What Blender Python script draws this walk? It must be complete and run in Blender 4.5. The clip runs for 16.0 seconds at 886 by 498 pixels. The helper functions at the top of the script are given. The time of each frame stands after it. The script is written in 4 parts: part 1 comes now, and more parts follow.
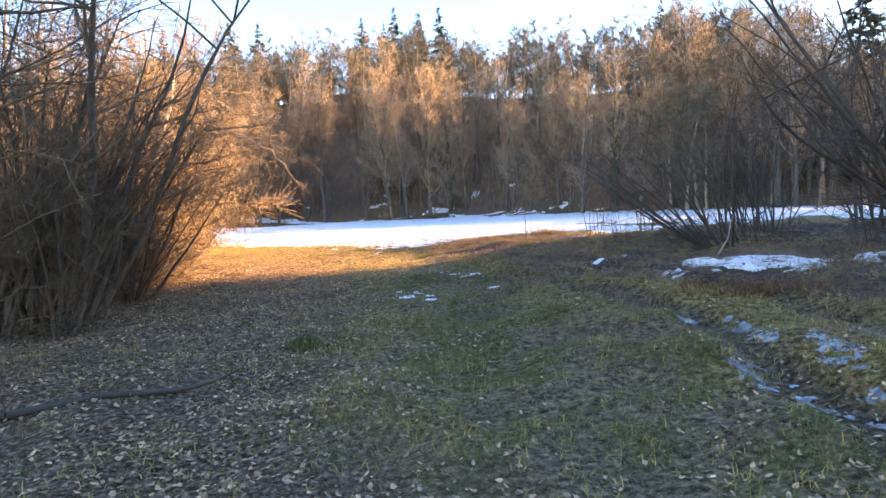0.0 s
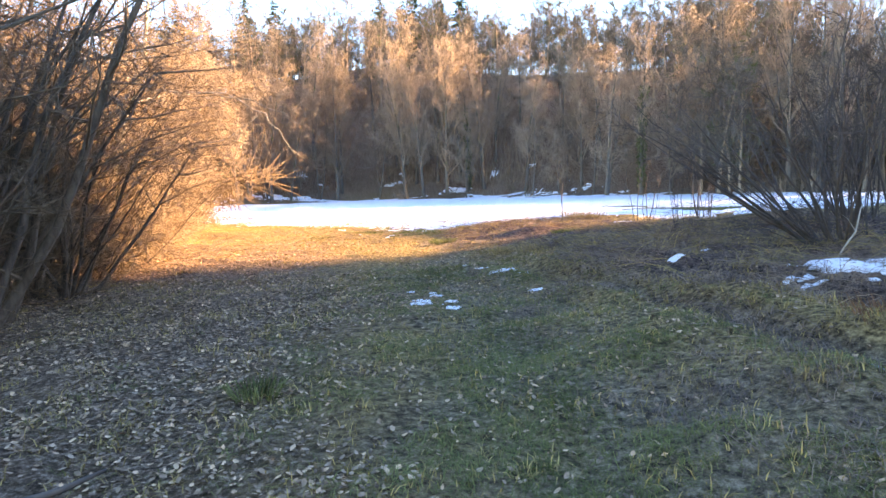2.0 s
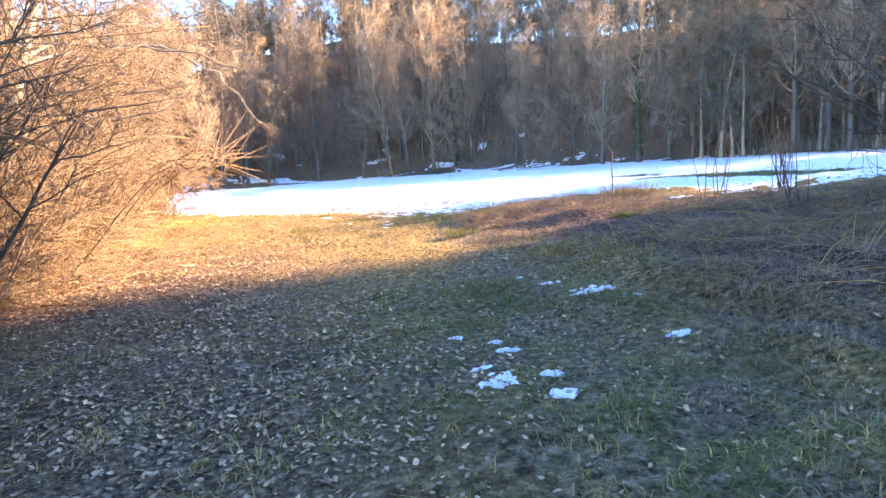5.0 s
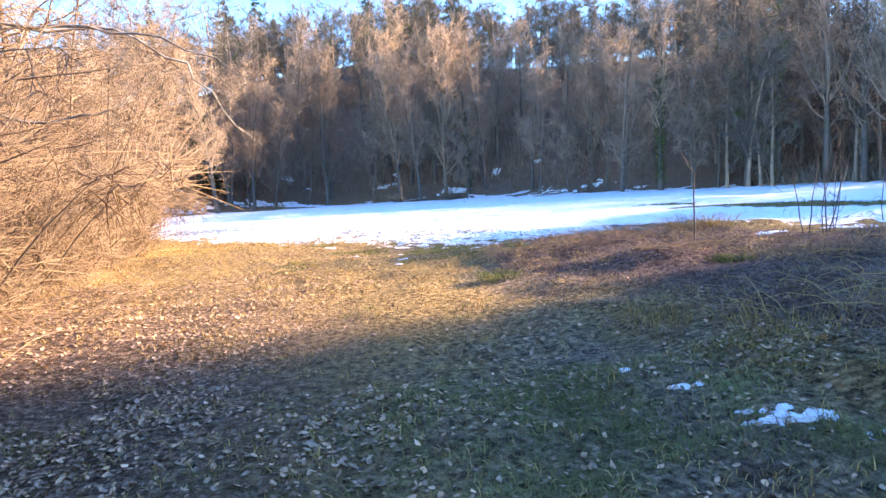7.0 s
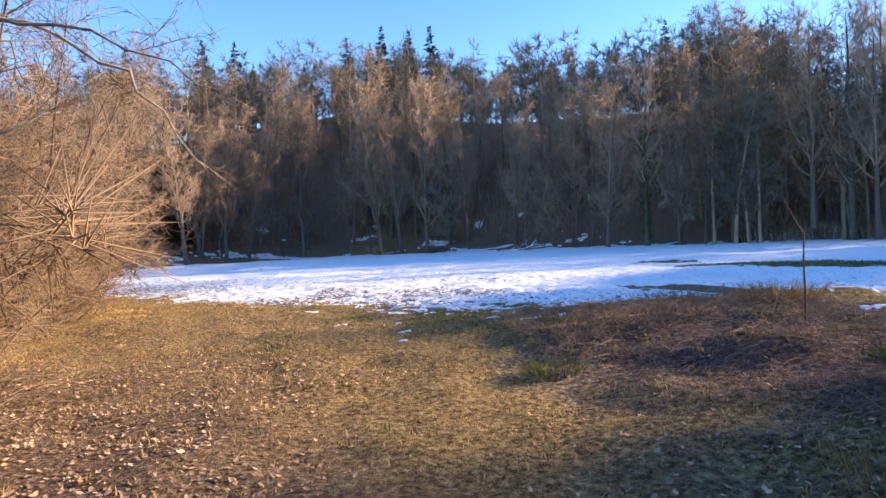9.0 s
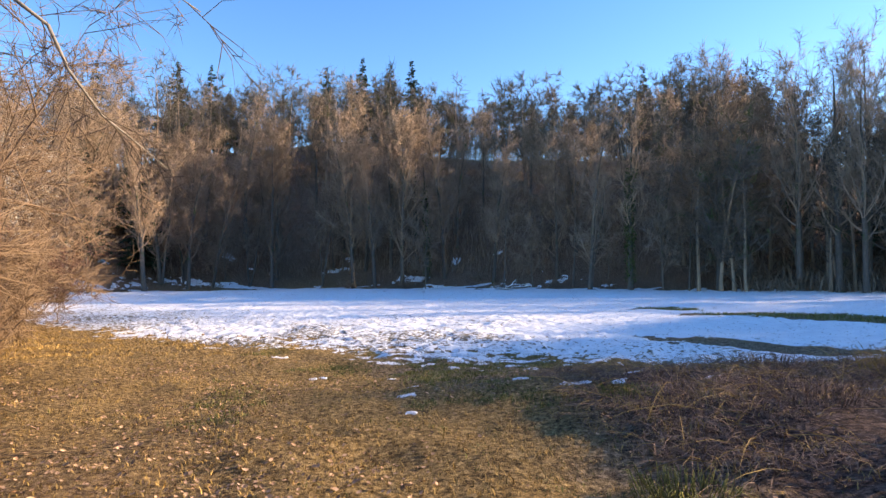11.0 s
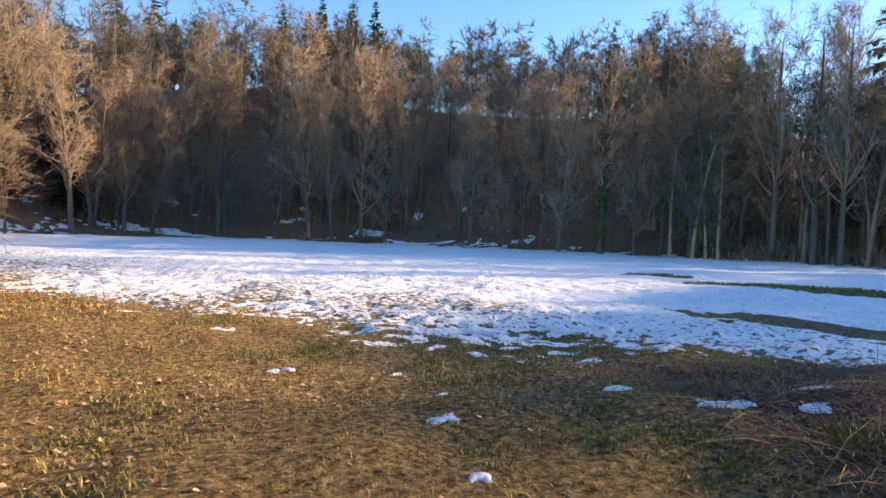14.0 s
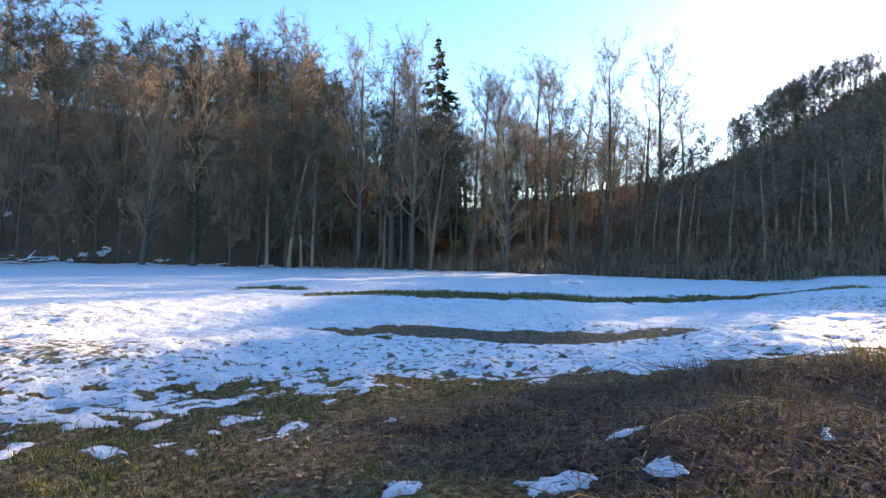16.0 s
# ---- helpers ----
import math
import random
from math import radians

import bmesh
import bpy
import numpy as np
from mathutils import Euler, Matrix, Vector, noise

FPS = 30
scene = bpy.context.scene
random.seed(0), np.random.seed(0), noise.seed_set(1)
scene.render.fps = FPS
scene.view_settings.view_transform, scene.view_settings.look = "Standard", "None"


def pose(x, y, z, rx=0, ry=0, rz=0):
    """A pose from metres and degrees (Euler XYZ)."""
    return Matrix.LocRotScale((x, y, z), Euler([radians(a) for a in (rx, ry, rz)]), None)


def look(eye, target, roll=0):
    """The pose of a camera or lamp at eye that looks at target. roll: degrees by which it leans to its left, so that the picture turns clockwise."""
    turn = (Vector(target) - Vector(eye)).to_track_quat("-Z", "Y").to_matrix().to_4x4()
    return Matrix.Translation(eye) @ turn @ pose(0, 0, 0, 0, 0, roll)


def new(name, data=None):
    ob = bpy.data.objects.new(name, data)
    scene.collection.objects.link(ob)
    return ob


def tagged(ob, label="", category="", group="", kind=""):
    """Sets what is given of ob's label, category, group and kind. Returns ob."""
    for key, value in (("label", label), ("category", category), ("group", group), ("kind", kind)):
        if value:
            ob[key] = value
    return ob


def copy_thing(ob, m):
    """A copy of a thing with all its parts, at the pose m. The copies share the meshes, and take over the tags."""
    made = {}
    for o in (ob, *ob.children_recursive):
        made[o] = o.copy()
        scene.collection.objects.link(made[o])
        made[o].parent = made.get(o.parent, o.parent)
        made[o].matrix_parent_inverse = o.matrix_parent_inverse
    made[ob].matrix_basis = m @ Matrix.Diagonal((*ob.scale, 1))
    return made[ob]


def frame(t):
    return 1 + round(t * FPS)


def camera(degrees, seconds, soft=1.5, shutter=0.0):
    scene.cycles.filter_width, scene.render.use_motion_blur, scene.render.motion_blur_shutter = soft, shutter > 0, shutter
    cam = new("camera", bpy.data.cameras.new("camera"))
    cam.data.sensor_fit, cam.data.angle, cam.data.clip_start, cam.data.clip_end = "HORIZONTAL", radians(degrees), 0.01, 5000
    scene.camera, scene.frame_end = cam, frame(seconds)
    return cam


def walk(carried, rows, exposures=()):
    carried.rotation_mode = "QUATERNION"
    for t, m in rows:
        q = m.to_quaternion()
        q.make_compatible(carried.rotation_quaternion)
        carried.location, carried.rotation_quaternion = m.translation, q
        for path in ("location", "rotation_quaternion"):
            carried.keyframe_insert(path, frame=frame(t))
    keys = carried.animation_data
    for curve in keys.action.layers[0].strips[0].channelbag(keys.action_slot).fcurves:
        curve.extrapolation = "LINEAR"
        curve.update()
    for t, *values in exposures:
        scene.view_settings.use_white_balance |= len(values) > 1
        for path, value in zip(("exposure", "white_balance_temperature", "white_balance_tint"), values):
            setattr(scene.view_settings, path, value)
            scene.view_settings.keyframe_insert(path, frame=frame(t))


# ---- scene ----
cam = camera(73.26, 16.0)

# seconds, eye x, y, z, heading (clockwise from north), tilt, lean
PATH = [
    (0, 0.00, 0.00, 1.54, 7.94, -4.19, -2.55),
    (0.5, 0.15, 0.58, 1.58, 16.40, -5.40, -0.48),
    (1, 0.13, 1.25, 1.50, 7.32, -6.29, -0.92),
    (1.5, 0.21, 1.84, 1.48, 13.83, -7.94, -1.24),
    (2, 0.21, 2.58, 1.47, 6.41, -6.05, -1.62),
    (2.5, 0.25, 3.08, 1.46, 10.12, -5.01, -2.14),
    (3, 0.14, 3.84, 1.42, 8.73, -5.48, -2.54),
    (3.2, 0.12, 4.02, 1.40, 9.01, -5.97, -1.88),
    (5.3, -0.13, 6.52, 1.51, 7.59, -8.54, -4.27),
    (5.5, -0.16, 6.81, 1.50, 6.31, -7.15, -3.24),
    (6, -0.10, 7.50, 1.50, 8.31, -5.82, -3.29),
    (6.5, -0.13, 8.21, 1.44, 0.33, -7.26, -5.24),
    (7, -0.03, 8.77, 1.46, 7.18, -6.01, -3.18),
    (7.5, -0.05, 9.43, 1.51, 5.48, -4.32, -2.21),
    (8, -0.13, 10.04, 1.54, 7.54, -0.84, -2.04),
    (8.2, -0.17, 10.28, 1.55, 10.40, -0.94, -2.84),
    (10.3, -0.62, 12.88, 1.58, 8.65, -1.32, -1.82),
    (10.5, -0.63, 13.18, 1.65, 12.47, 1.56, 0.76),
    (11, -0.59, 13.80, 1.55, 12.77, 2.29, -0.18),
    (11.5, -0.56, 14.39, 1.54, 14.89, 2.89, -1.01),
    (12, -0.63, 15.01, 1.56, 2.64, 4.40, -2.57),
    (12.5, -0.68, 15.42, 1.51, 3.05, 5.87, 1.59),
    (13, -0.66, 16.18, 1.49, 6.00, 4.28, -1.58),
    (13.5, -0.75, 16.65, 1.40, 8.25, 2.05, 0.67),
    (14, -0.70, 17.36, 1.37, 17.38, -1.71, 2.21),
    (14.5, -0.70, 18.00, 1.35, 20.74, -1.57, 1.43),
    (15, -0.55, 18.66, 1.30, 34.23, -3.59, 1.60),
    (15.5, -0.40, 19.25, 1.30, 43.23, -3.99, 4.30),
    (16, -0.29, 19.82, 1.36, 55.91, 0.51, 1.44),
]


def eye_pose(x, y, z, heading, tilt, lean):
    a, p = radians(heading), radians(tilt)
    way = Vector((math.sin(a) * math.cos(p), math.cos(a) * math.cos(p), math.sin(p)))
    return look((x, y, z), Vector((x, y, z)) + way, lean)


EXPOSURES = [(0, 2.75, 9300, 26), (0.7, 2.8, 9000, 26), (2, 3.1, 8800, 25), (3.2, 3.15, 8200, 23), (5.5, 3.1, 6900, 22), (7, 2.75, 6300, 20), (8.2, 1.95, 6200, 19), (10.5, 1.45, 6600, 15), (12.5, 1.45, 6700, 15), (14, 1.5, 7300, 14), (15, 1.6, 7500, 13), (16, 1.65, 7100, 12)]
walk(cam, [(t, eye_pose(*row)) for t, *row in PATH], EXPOSURES)

# ---- sky and sun ----
SUN_AZ, SUN_EL = radians(92.0), radians(16.9)
world = bpy.data.worlds.new("sky")
scene.world = world
world.use_nodes = True
wn = world.node_tree.nodes
sky = wn.new("ShaderNodeTexSky")
sky.sky_type, sky.sun_disc = "NISHITA", False
sky.sun_elevation, sky.sun_rotation = SUN_EL, SUN_AZ
sky.air_density, sky.dust_density, sky.ozone_density = 1.0, 0.12, 2.2
tone = wn.new("ShaderNodeHueSaturation")
tone.inputs["Saturation"].default_value, tone.inputs["Hue"].default_value = 1.26, 0.508
world.node_tree.links.new(sky.outputs[0], tone.inputs["Color"])
world.node_tree.links.new(tone.outputs[0], wn["Background"].inputs[0])
wn["Background"].inputs[1].default_value = 0.135
sun_data = bpy.data.lights.new("sun", "SUN")
sun_data.energy, sun_data.angle, sun_data.color = 4.5, radians(0.55), (1.0, 0.77, 0.5)
sun = new("sun", sun_data)
toward = Vector((math.sin(SUN_AZ) * math.cos(SUN_EL), math.cos(SUN_AZ) * math.cos(SUN_EL), math.sin(SUN_EL)))
sun.matrix_world = look(toward * 200, (0, 0, 0))


# ---- materials ----
def material(name, rough=0.9, spec=0.2):
    m = bpy.data.materials.new(name)
    m.use_nodes = True
    b = m.node_tree.nodes["Principled BSDF"]
    b.inputs["Roughness"].default_value = rough
    b.inputs["Specular IOR Level"].default_value = spec
    return m, m.node_tree.nodes, m.node_tree.links, b


def ramp(nodes, links, fac, stops):
    r = nodes.new("ShaderNodeValToRGB")
    e = r.color_ramp.elements
    while len(e) < len(stops):
        e.new(0.5)
    for i, (p, c) in enumerate(stops):
        e[i].position, e[i].color = p, (*c, 1)
    links.new(fac, r.inputs[0])
    return r.outputs[0]


def noise_tex(nodes, links, scale, detail=4, rough=0.6, coord="Object", stretch=None):
    tc = nodes.new("ShaderNodeTexCoord")
    n = nodes.new("ShaderNodeTexNoise")
    n.inputs["Scale"].default_value, n.inputs["Detail"].default_value = scale, detail
    n.inputs["Roughness"].default_value = rough
    src = tc.outputs[coord]
    if stretch:
        mp = nodes.new("ShaderNodeMapping")
        mp.inputs["Scale"].default_value = stretch
        links.new(src, mp.inputs[0])
        src = mp.outputs[0]
    links.new(src, n.inputs["Vector"])
    return n.outputs["Fac"]


def mix(nodes, links, fac, a, b, mode="MIX"):
    m = nodes.new("ShaderNodeMix")
    m.data_type, m.blend_type = "RGBA", mode
    for sock, v in ((m.inputs[0], fac), (m.inputs[6], a), (m.inputs[7], b)):
        if isinstance(v, bpy.types.NodeSocket):
            links.new(v, sock)
        else:
            sock.default_value = v if isinstance(v, (int, float)) else (*v, 1)
    return m.outputs[2]


def bump(nodes, links, bsdf, height, strength, dist):
    b = nodes.new("ShaderNodeBump")
    b.inputs["Strength"].default_value, b.inputs["Distance"].default_value = strength, dist
    links.new(height, b.inputs["Height"])
    links.new(b.outputs[0], bsdf.inputs["Normal"])


def vary(name, dark, light, scale, rough=0.9, spec=0.15, stretch=None, per_object=0.25, per_island=0.0, relief=0.0, cover=None):
    """Two-colour natural material with grain, a shift per object or per island, and optionally a second cover colour in blotches."""
    m, n, l, b = material(name, rough, spec)
    fac = noise_tex(n, l, scale, 5, 0.65, stretch=stretch)
    col = ramp(n, l, fac, ((0.3, dark), (0.7, light)))
    if cover:
        fac2 = noise_tex(n, l, cover[1], 3)
        r = ramp(n, l, fac2, ((cover[2] - 0.05, (0, 0, 0)), (cover[2] + 0.05, (1, 1, 1))))
        col = mix(n, l, r, col, cover[0])
    if per_object or per_island:
        if per_island:
            src = n.new("ShaderNodeNewGeometry").outputs["Random Per Island"]
        else:
            src = n.new("ShaderNodeObjectInfo").outputs["Random"]
        k = max(per_object, per_island) if per_island else per_object
        sh = ramp(n, l, src, ((0.0, (1 - k, 1 - k, 1 - k)), (0.6, (1, 1, 1)), (1.0, (1 + k, 1 + 0.8 * k, 1 + 0.5 * k))))
        col = mix(n, l, 1.0, col, sh, "MULTIPLY")
    l.new(col, b.inputs["Base Color"])
    if relief:
        bump(n, l, b, fac, 0.8, relief)
    return m


BARK = vary("bark", (0.065, 0.057, 0.047), (0.2, 0.17, 0.14), 3.0, stretch=(6, 6, 1), relief=0.02, cover=((0.07, 0.09, 0.035), 0.8, 0.6))
TWIG = vary("twig", (0.21, 0.157, 0.11), (0.38, 0.285, 0.2), 0.6, per_object=0.3)
GREY_BARK = vary("grey_bark", (0.18, 0.16, 0.13), (0.42, 0.38, 0.32), 2.5, stretch=(4, 4, 1), relief=0.01)
SHRUB_BARK = vary("shrub_bark", (0.075, 0.058, 0.045), (0.22, 0.165, 0.125), 2.5, stretch=(4, 4, 1), relief=0.008)
SHRUB_TWIG = vary("shrub_twig", (0.15, 0.104, 0.066), (0.31, 0.218, 0.145), 0.9, per_object=0.2)
DARK_TWIG = vary("dark_twig", (0.05, 0.042, 0.038), (0.15, 0.12, 0.1), 1.5, per_object=0.2)
PALE_BARK = vary("pale_bark", (0.22, 0.19, 0.14), (0.55, 0.5, 0.42), 2.0, stretch=(2, 2, 5), per_object=0.05, relief=0.005)
NEEDLE = vary("needles", (0.02, 0.04, 0.026), (0.07, 0.105, 0.055), 2.0, per_object=0.3, per_island=0.35)
IVY = vary("ivy", (0.03, 0.05, 0.015), (0.11, 0.13, 0.035), 2.0, rough=0.6, per_island=0.4)
GRASS = vary("green_grass", (0.1, 0.11, 0.032), (0.26, 0.25, 0.09), 1.2, per_island=0.5)
DRY_GRASS = vary("dry_grass", (0.27, 0.175, 0.06), (0.54, 0.375, 0.14), 1.0, per_island=0.45)
DEAD_STEM = vary("dead_stem", (0.12, 0.081, 0.064), (0.35, 0.245, 0.18), 1.5, per_island=0.5)
LEAF = vary("fallen_leaf", (0.19, 0.11, 0.065), (0.64, 0.43, 0.28), 8.0, rough=0.85, per_island=0.65)
RED_GRASS = vary("rust_grass", (0.14, 0.06, 0.03), (0.32, 0.16, 0.08), 1.5, per_island=0.4)
RED_TWIG = vary("red_twig", (0.12, 0.06, 0.04), (0.27, 0.15, 0.1), 1.2, per_object=0.1)
MOSS = vary("moss", (0.05, 0.07, 0.015), (0.2, 0.21, 0.05), 6.0, per_object=0, relief=0.02)


def ground_material():
    m, n, l, b = material("ground", 0.95, 0.1)
    zone = n.new("ShaderNodeVertexColor")
    zone.layer_name = "zone"
    sep = n.new("ShaderNodeSeparateColor")
    l.new(zone.outputs[0], sep.inputs[0])
    fine = noise_tex(n, l, 14.0, 8, 0.78)
    mid = noise_tex(n, l, 1.3, 5, 0.6)
    leafy = noise_tex(n, l, 18.0, 7, 0.82)
    green = ramp(n, l, fine, ((0.4, (0.046, 0.034, 0.022)), (0.52, (0.21, 0.155, 0.095)), (0.64, (0.48, 0.36, 0.24))))
    dry = ramp(n, l, fine, ((0.4, (0.055, 0.036, 0.016)), (0.52, (0.27, 0.18, 0.075)), (0.64, (0.56, 0.39, 0.17))))
    litter = ramp(n, l, leafy, ((0.4, (0.035, 0.023, 0.016)), (0.52, (0.19, 0.12, 0.08)), (0.63, (0.56, 0.4, 0.29))))
    brush = ramp(n, l, fine, ((0.4, (0.023, 0.015, 0.012)), (0.52, (0.11, 0.07, 0.055)), (0.66, (0.31, 0.21, 0.155))))
    g = n.new("ShaderNodeMath")
    g.operation = "ADD"
    l.new(sep.outputs[0], g.inputs[0])
    sub = n.new("ShaderNodeMath")
    sub.operation, sub.inputs[1].default_value = "MULTIPLY_ADD", 0.9
    sub.inputs[2].default_value = -0.45
    l.new(mid, sub.inputs[0])
    l.new(sub.outputs[0], g.inputs[1])
    gm = ramp(n, l, g.outputs[0], ((0.35, (0, 0, 0)), (0.65, (1, 1, 1))))
    col = mix(n, l, gm, dry, green)
    col = mix(n, l, sep.outputs[1], col, litter)
    col = mix(n, l, sep.outputs[2], col, brush)
    l.new(col, b.inputs["Base Color"])
    bump(n, l, b, fine, 1.0, 0.05)
    return m


def snow_material():
    m, n, l, b = material("snow", 0.6, 0.3)
    f = noise_tex(n, l, 2.2, 6, 0.6)
    col = ramp(n, l, f, ((0.25, (0.74, 0.75, 0.77)), (0.6, (0.88, 0.885, 0.89))))
    worn = n.new("ShaderNodeVertexColor")
    worn.layer_name = "worn"
    spots = noise_tex(n, l, 8.0, 4, 0.6)
    k = n.new("ShaderNodeMath")
    k.operation, k.inputs[1].default_value = "MULTIPLY", 0.2
    l.new(worn.outputs[0], k.inputs[0])
    add = n.new("ShaderNodeMath")
    add.operation = "ADD"
    l.new(spots, add.inputs[0])
    l.new(k.outputs[0], add.inputs[1])
    bare = ramp(n, l, add.outputs[0], ((0.63, (0, 0, 0)), (0.67, (1, 1, 1))))
    col = mix(n, l, bare, col, (0.17, 0.13, 0.065))
    l.new(col, b.inputs["Base Color"])
    g = noise_tex(n, l, 5.0, 6, 0.65)
    bump(n, l, b, g, 0.9, 0.08)
    return m


def ice_material():
    m, n, l, b = material("ice", 0.12, 0.5)
    f = noise_tex(n, l, 6.0, 4)
    col = ramp(n, l, f, ((0.35, (0.06, 0.06, 0.06)), (0.68, (0.3, 0.33, 0.38))))
    l.new(col, b.inputs["Base Color"])
    bump(n, l, b, f, 0.4, 0.01)
    return m


GROUND, SNOW, ICE = ground_material(), snow_material(), ice_material()


# ---- shapes of the land ----
TABLE = np.random.RandomState(7).rand(256, 256)


def value_noise(x, y):
    xi, yi = np.floor(x).astype(int), np.floor(y).astype(int)
    u, v = x - xi, y - yi
    u, v = u * u * (3 - 2 * u), v * v * (3 - 2 * v)
    g = lambda i, j: TABLE[i % 256, j % 256]
    return (g(xi, yi) * (1 - u) + g(xi + 1, yi) * u) * (1 - v) + (g(xi, yi + 1) * (1 - u) + g(xi + 1, yi + 1) * u) * v


def fbm(x, y, size, octaves=4, rough=0.5):
    """Noise about 0, with features of that size in metres."""
    total, amp, norm = 0, 1.0, 0
    for o in range(octaves):
        k = 2.0 ** o / size
        total = total + amp * (value_noise(x * k + 17.3 * o, y * k + 41.7 * o) - 0.5)
        norm += amp
        amp *= rough
    return 2 * total / norm


def rise(v, a, b):
    u = np.clip((v - a) / (b - a), 0, 1)
    return u * u * (3 - 2 * u)


# edge of the woods, from the far left round to the right; the snow's near edge; crest of the eastern ridge
WOODS = np.array([(-90, 40), (-60, 58), (-40, 68), (-20, 71), (-13, 76), (-1, 80), (11, 76), (19, 72), (29, 65), (37, 57), (44, 46), (48, 34), (50, 20), (50, 0), (50, -60)], float)
SNOW_X = [-40, -24, -14.5, -11, -6.5, -4.2, -2.3, -0.5, 1.3, 3.5, 5.4, 6.4, 7.5, 9.5, 14, 25, 50]
SNOW_Y = [70, 56, 44.5, 38.2, 32.6, 29.7, 28.0, 26.8, 24.5, 24.1, 23.3, 21.2, 18.8, 16.5, 12, 6, -7]
RIDGE_Y = [-60, 0, 5, 8, 12, 16, 20, 28, 35, 44, 56, 70, 100]
RIDGE_Z = [62, 45, 38.5, 33, 28, 25.5, 23.5, 19, 15.5, 12, 10.5, 9.5, 8]


def beyond_woods(x, y):
    """Signed distance past the edge of the woods."""
    best = np.full(np.shape(x), 1e9)
    sign = np.ones(np.shape(x))
    for (ax, ay), (bx, by) in zip(WOODS[:-1], WOODS[1:]):
        dx, dy = bx - ax, by - ay
        t = np.clip(((x - ax) * dx + (y - ay) * dy) / (dx * dx + dy * dy), 0, 1)
        d = np.hypot(x - ax - t * dx, y - ay - t * dy)
        s = np.sign(dx * (y - ay) - dy * (x - ax))
        near = d < best
        best = np.where(near, d, best)
        sign = np.where(near, s, sign)
    return best * sign


def land(x, y, detail=True):
    x, y = np.asarray(x, float), np.asarray(y, float)
    z = 0.36 * rise(x, 1.2, 4.2) * (1 - rise(y, 19.5, 24)) - 0.17 * rise(y, 19, 25)
    z = z + 0.25 * rise(x, 6, 12) * (1 - rise(y, 14, 22))
    for off in (0.0, 1.1):
        rut = np.abs(x - off - np.interp(y, [-2, 3.2, 6, 9, 14, 20], [2.2, 2.9, 3.5, 3.2, 2.0, 1.0]))
        z = z - 0.1 * (1 - rise(rut, 0.05, 0.32)) * (1 - rise(y, 10, 15))
    d = np.maximum(beyond_woods(x, y), 0)
    az = np.degrees(np.arctan2(x, np.maximum(y - 20, 1e-3)))
    az = np.where(y < 20, 90.0, az)
    north = np.maximum(1 - rise(az, 38, 62), 0.13)
    hill = 45 * (1 - np.exp(-d * 0.0165)) * np.interp(x, [-80, -35, -20, 10, 24, 40, 60], [0.4, 0.7, 0.88, 1.06, 0.96, 0.86, 0.8])
    z = z + hill * north * rise(d, 0, 12) * (1 - 0.5 * rise(d, 62, 130))
    ridge = np.interp(y, RIDGE_Y, RIDGE_Z) * rise(x, 50, 112)
    z = z + ridge * (1 - rise(x, 150, 400) * 0.5)
    if detail:
        z = z + 0.17 * np.maximum(fbm(x + 60, y, 1.3, 2) + 0.1, 0) * rise(x, 2.8, 4.5) * (1 - rise(y, 20, 23)) * (1 - rise(x, 12, 16))
        z = z + 0.06 * fbm(x + 21, y, 0.75, 2) * (1 - rise(y, 26, 32)) + 0.10 * fbm(x, y, 3.0, 4) * (0.4 + rise(np.abs(x - 0.5), 1, 5)) + 0.05 * fbm(x + 9, y, 0.6, 2)
        z = z + 1.6 * fbm(x, y, 25, 3) * rise(d, 5, 30)
    return z


def snow_depth(x, y):
    """Height of the snow's surface over the ground; below zero where it has melted."""
    s = (y - np.interp(x, SNOW_X, SNOW_Y)) * 0.75
    near = np.clip(1.25 - s / 14, 0.12, 1.2)
    v = np.clip(s / 1.3 - 0.3, -2.5, 2.0) + 0.8 * fbm(x, y, 0.32, 4, 0.6) * near + 0.45 * fbm(x, y * 1.3, 3.0, 2) * near
    holes = fbm(x + 50, y * 1.2, 0.23, 2)
    v = v - 2.6 * np.clip(holes - 0.12, 0, 1) * np.clip(1.7 - s / 6, 0.1, 1.7)
    wob = 0.7 * fbm(x, y, 2.0, 3)
    # melted strips
    a = np.hypot((x - np.interp(y, [21, 22.5, 28], [11.6, 11.0, 8.4]) + wob * 0.9) / 0.85, np.maximum(np.abs(y - 25.0) - 2.4, 0) / 0.9) + 0.5 * fbm(x, y, 0.5, 3)
    b = np.hypot((x - np.interp(y, [8, 18.5, 23.6, 28.3, 31.5, 35.5], [34, 29.0, 25.6, 20.8, 18.6, 16.6]) + wob) / np.interp(y, [18, 27, 33], [1.5, 2.0, 2.4]), np.maximum(np.abs(y - 25) - 10.0, 0) / 0.9)
    c = np.hypot((x - 16.1 + wob) / 1.3, (y - 39.2 + wob) / 1.5)
    for q in (a, b, c):
        v = np.minimum(v, (q - 1) * 2.2)
    d = beyond_woods(x, y)
    inside = rise(d, 0, 3)
    v = np.where(d > 0, v * (1 - inside) + inside * (2.6 * fbm(x, y, 2.6, 3) + 0.6 - 0.2 * d), v)
    v = np.minimum(v, 2.2)
    return np.clip(v * 0.032, -0.06, 0.06) * (1 + inside) + 0.012 * fbm(x, y, 0.9, 3) + (0.013 * fbm(x + 31, y, 0.33, 2) - 0.075 * np.clip(fbm(x + 12, y + 3, 0.25, 2) - 0.06, 0, 0.4)) * np.clip(1.3 - s / 22, 0.15, 1)


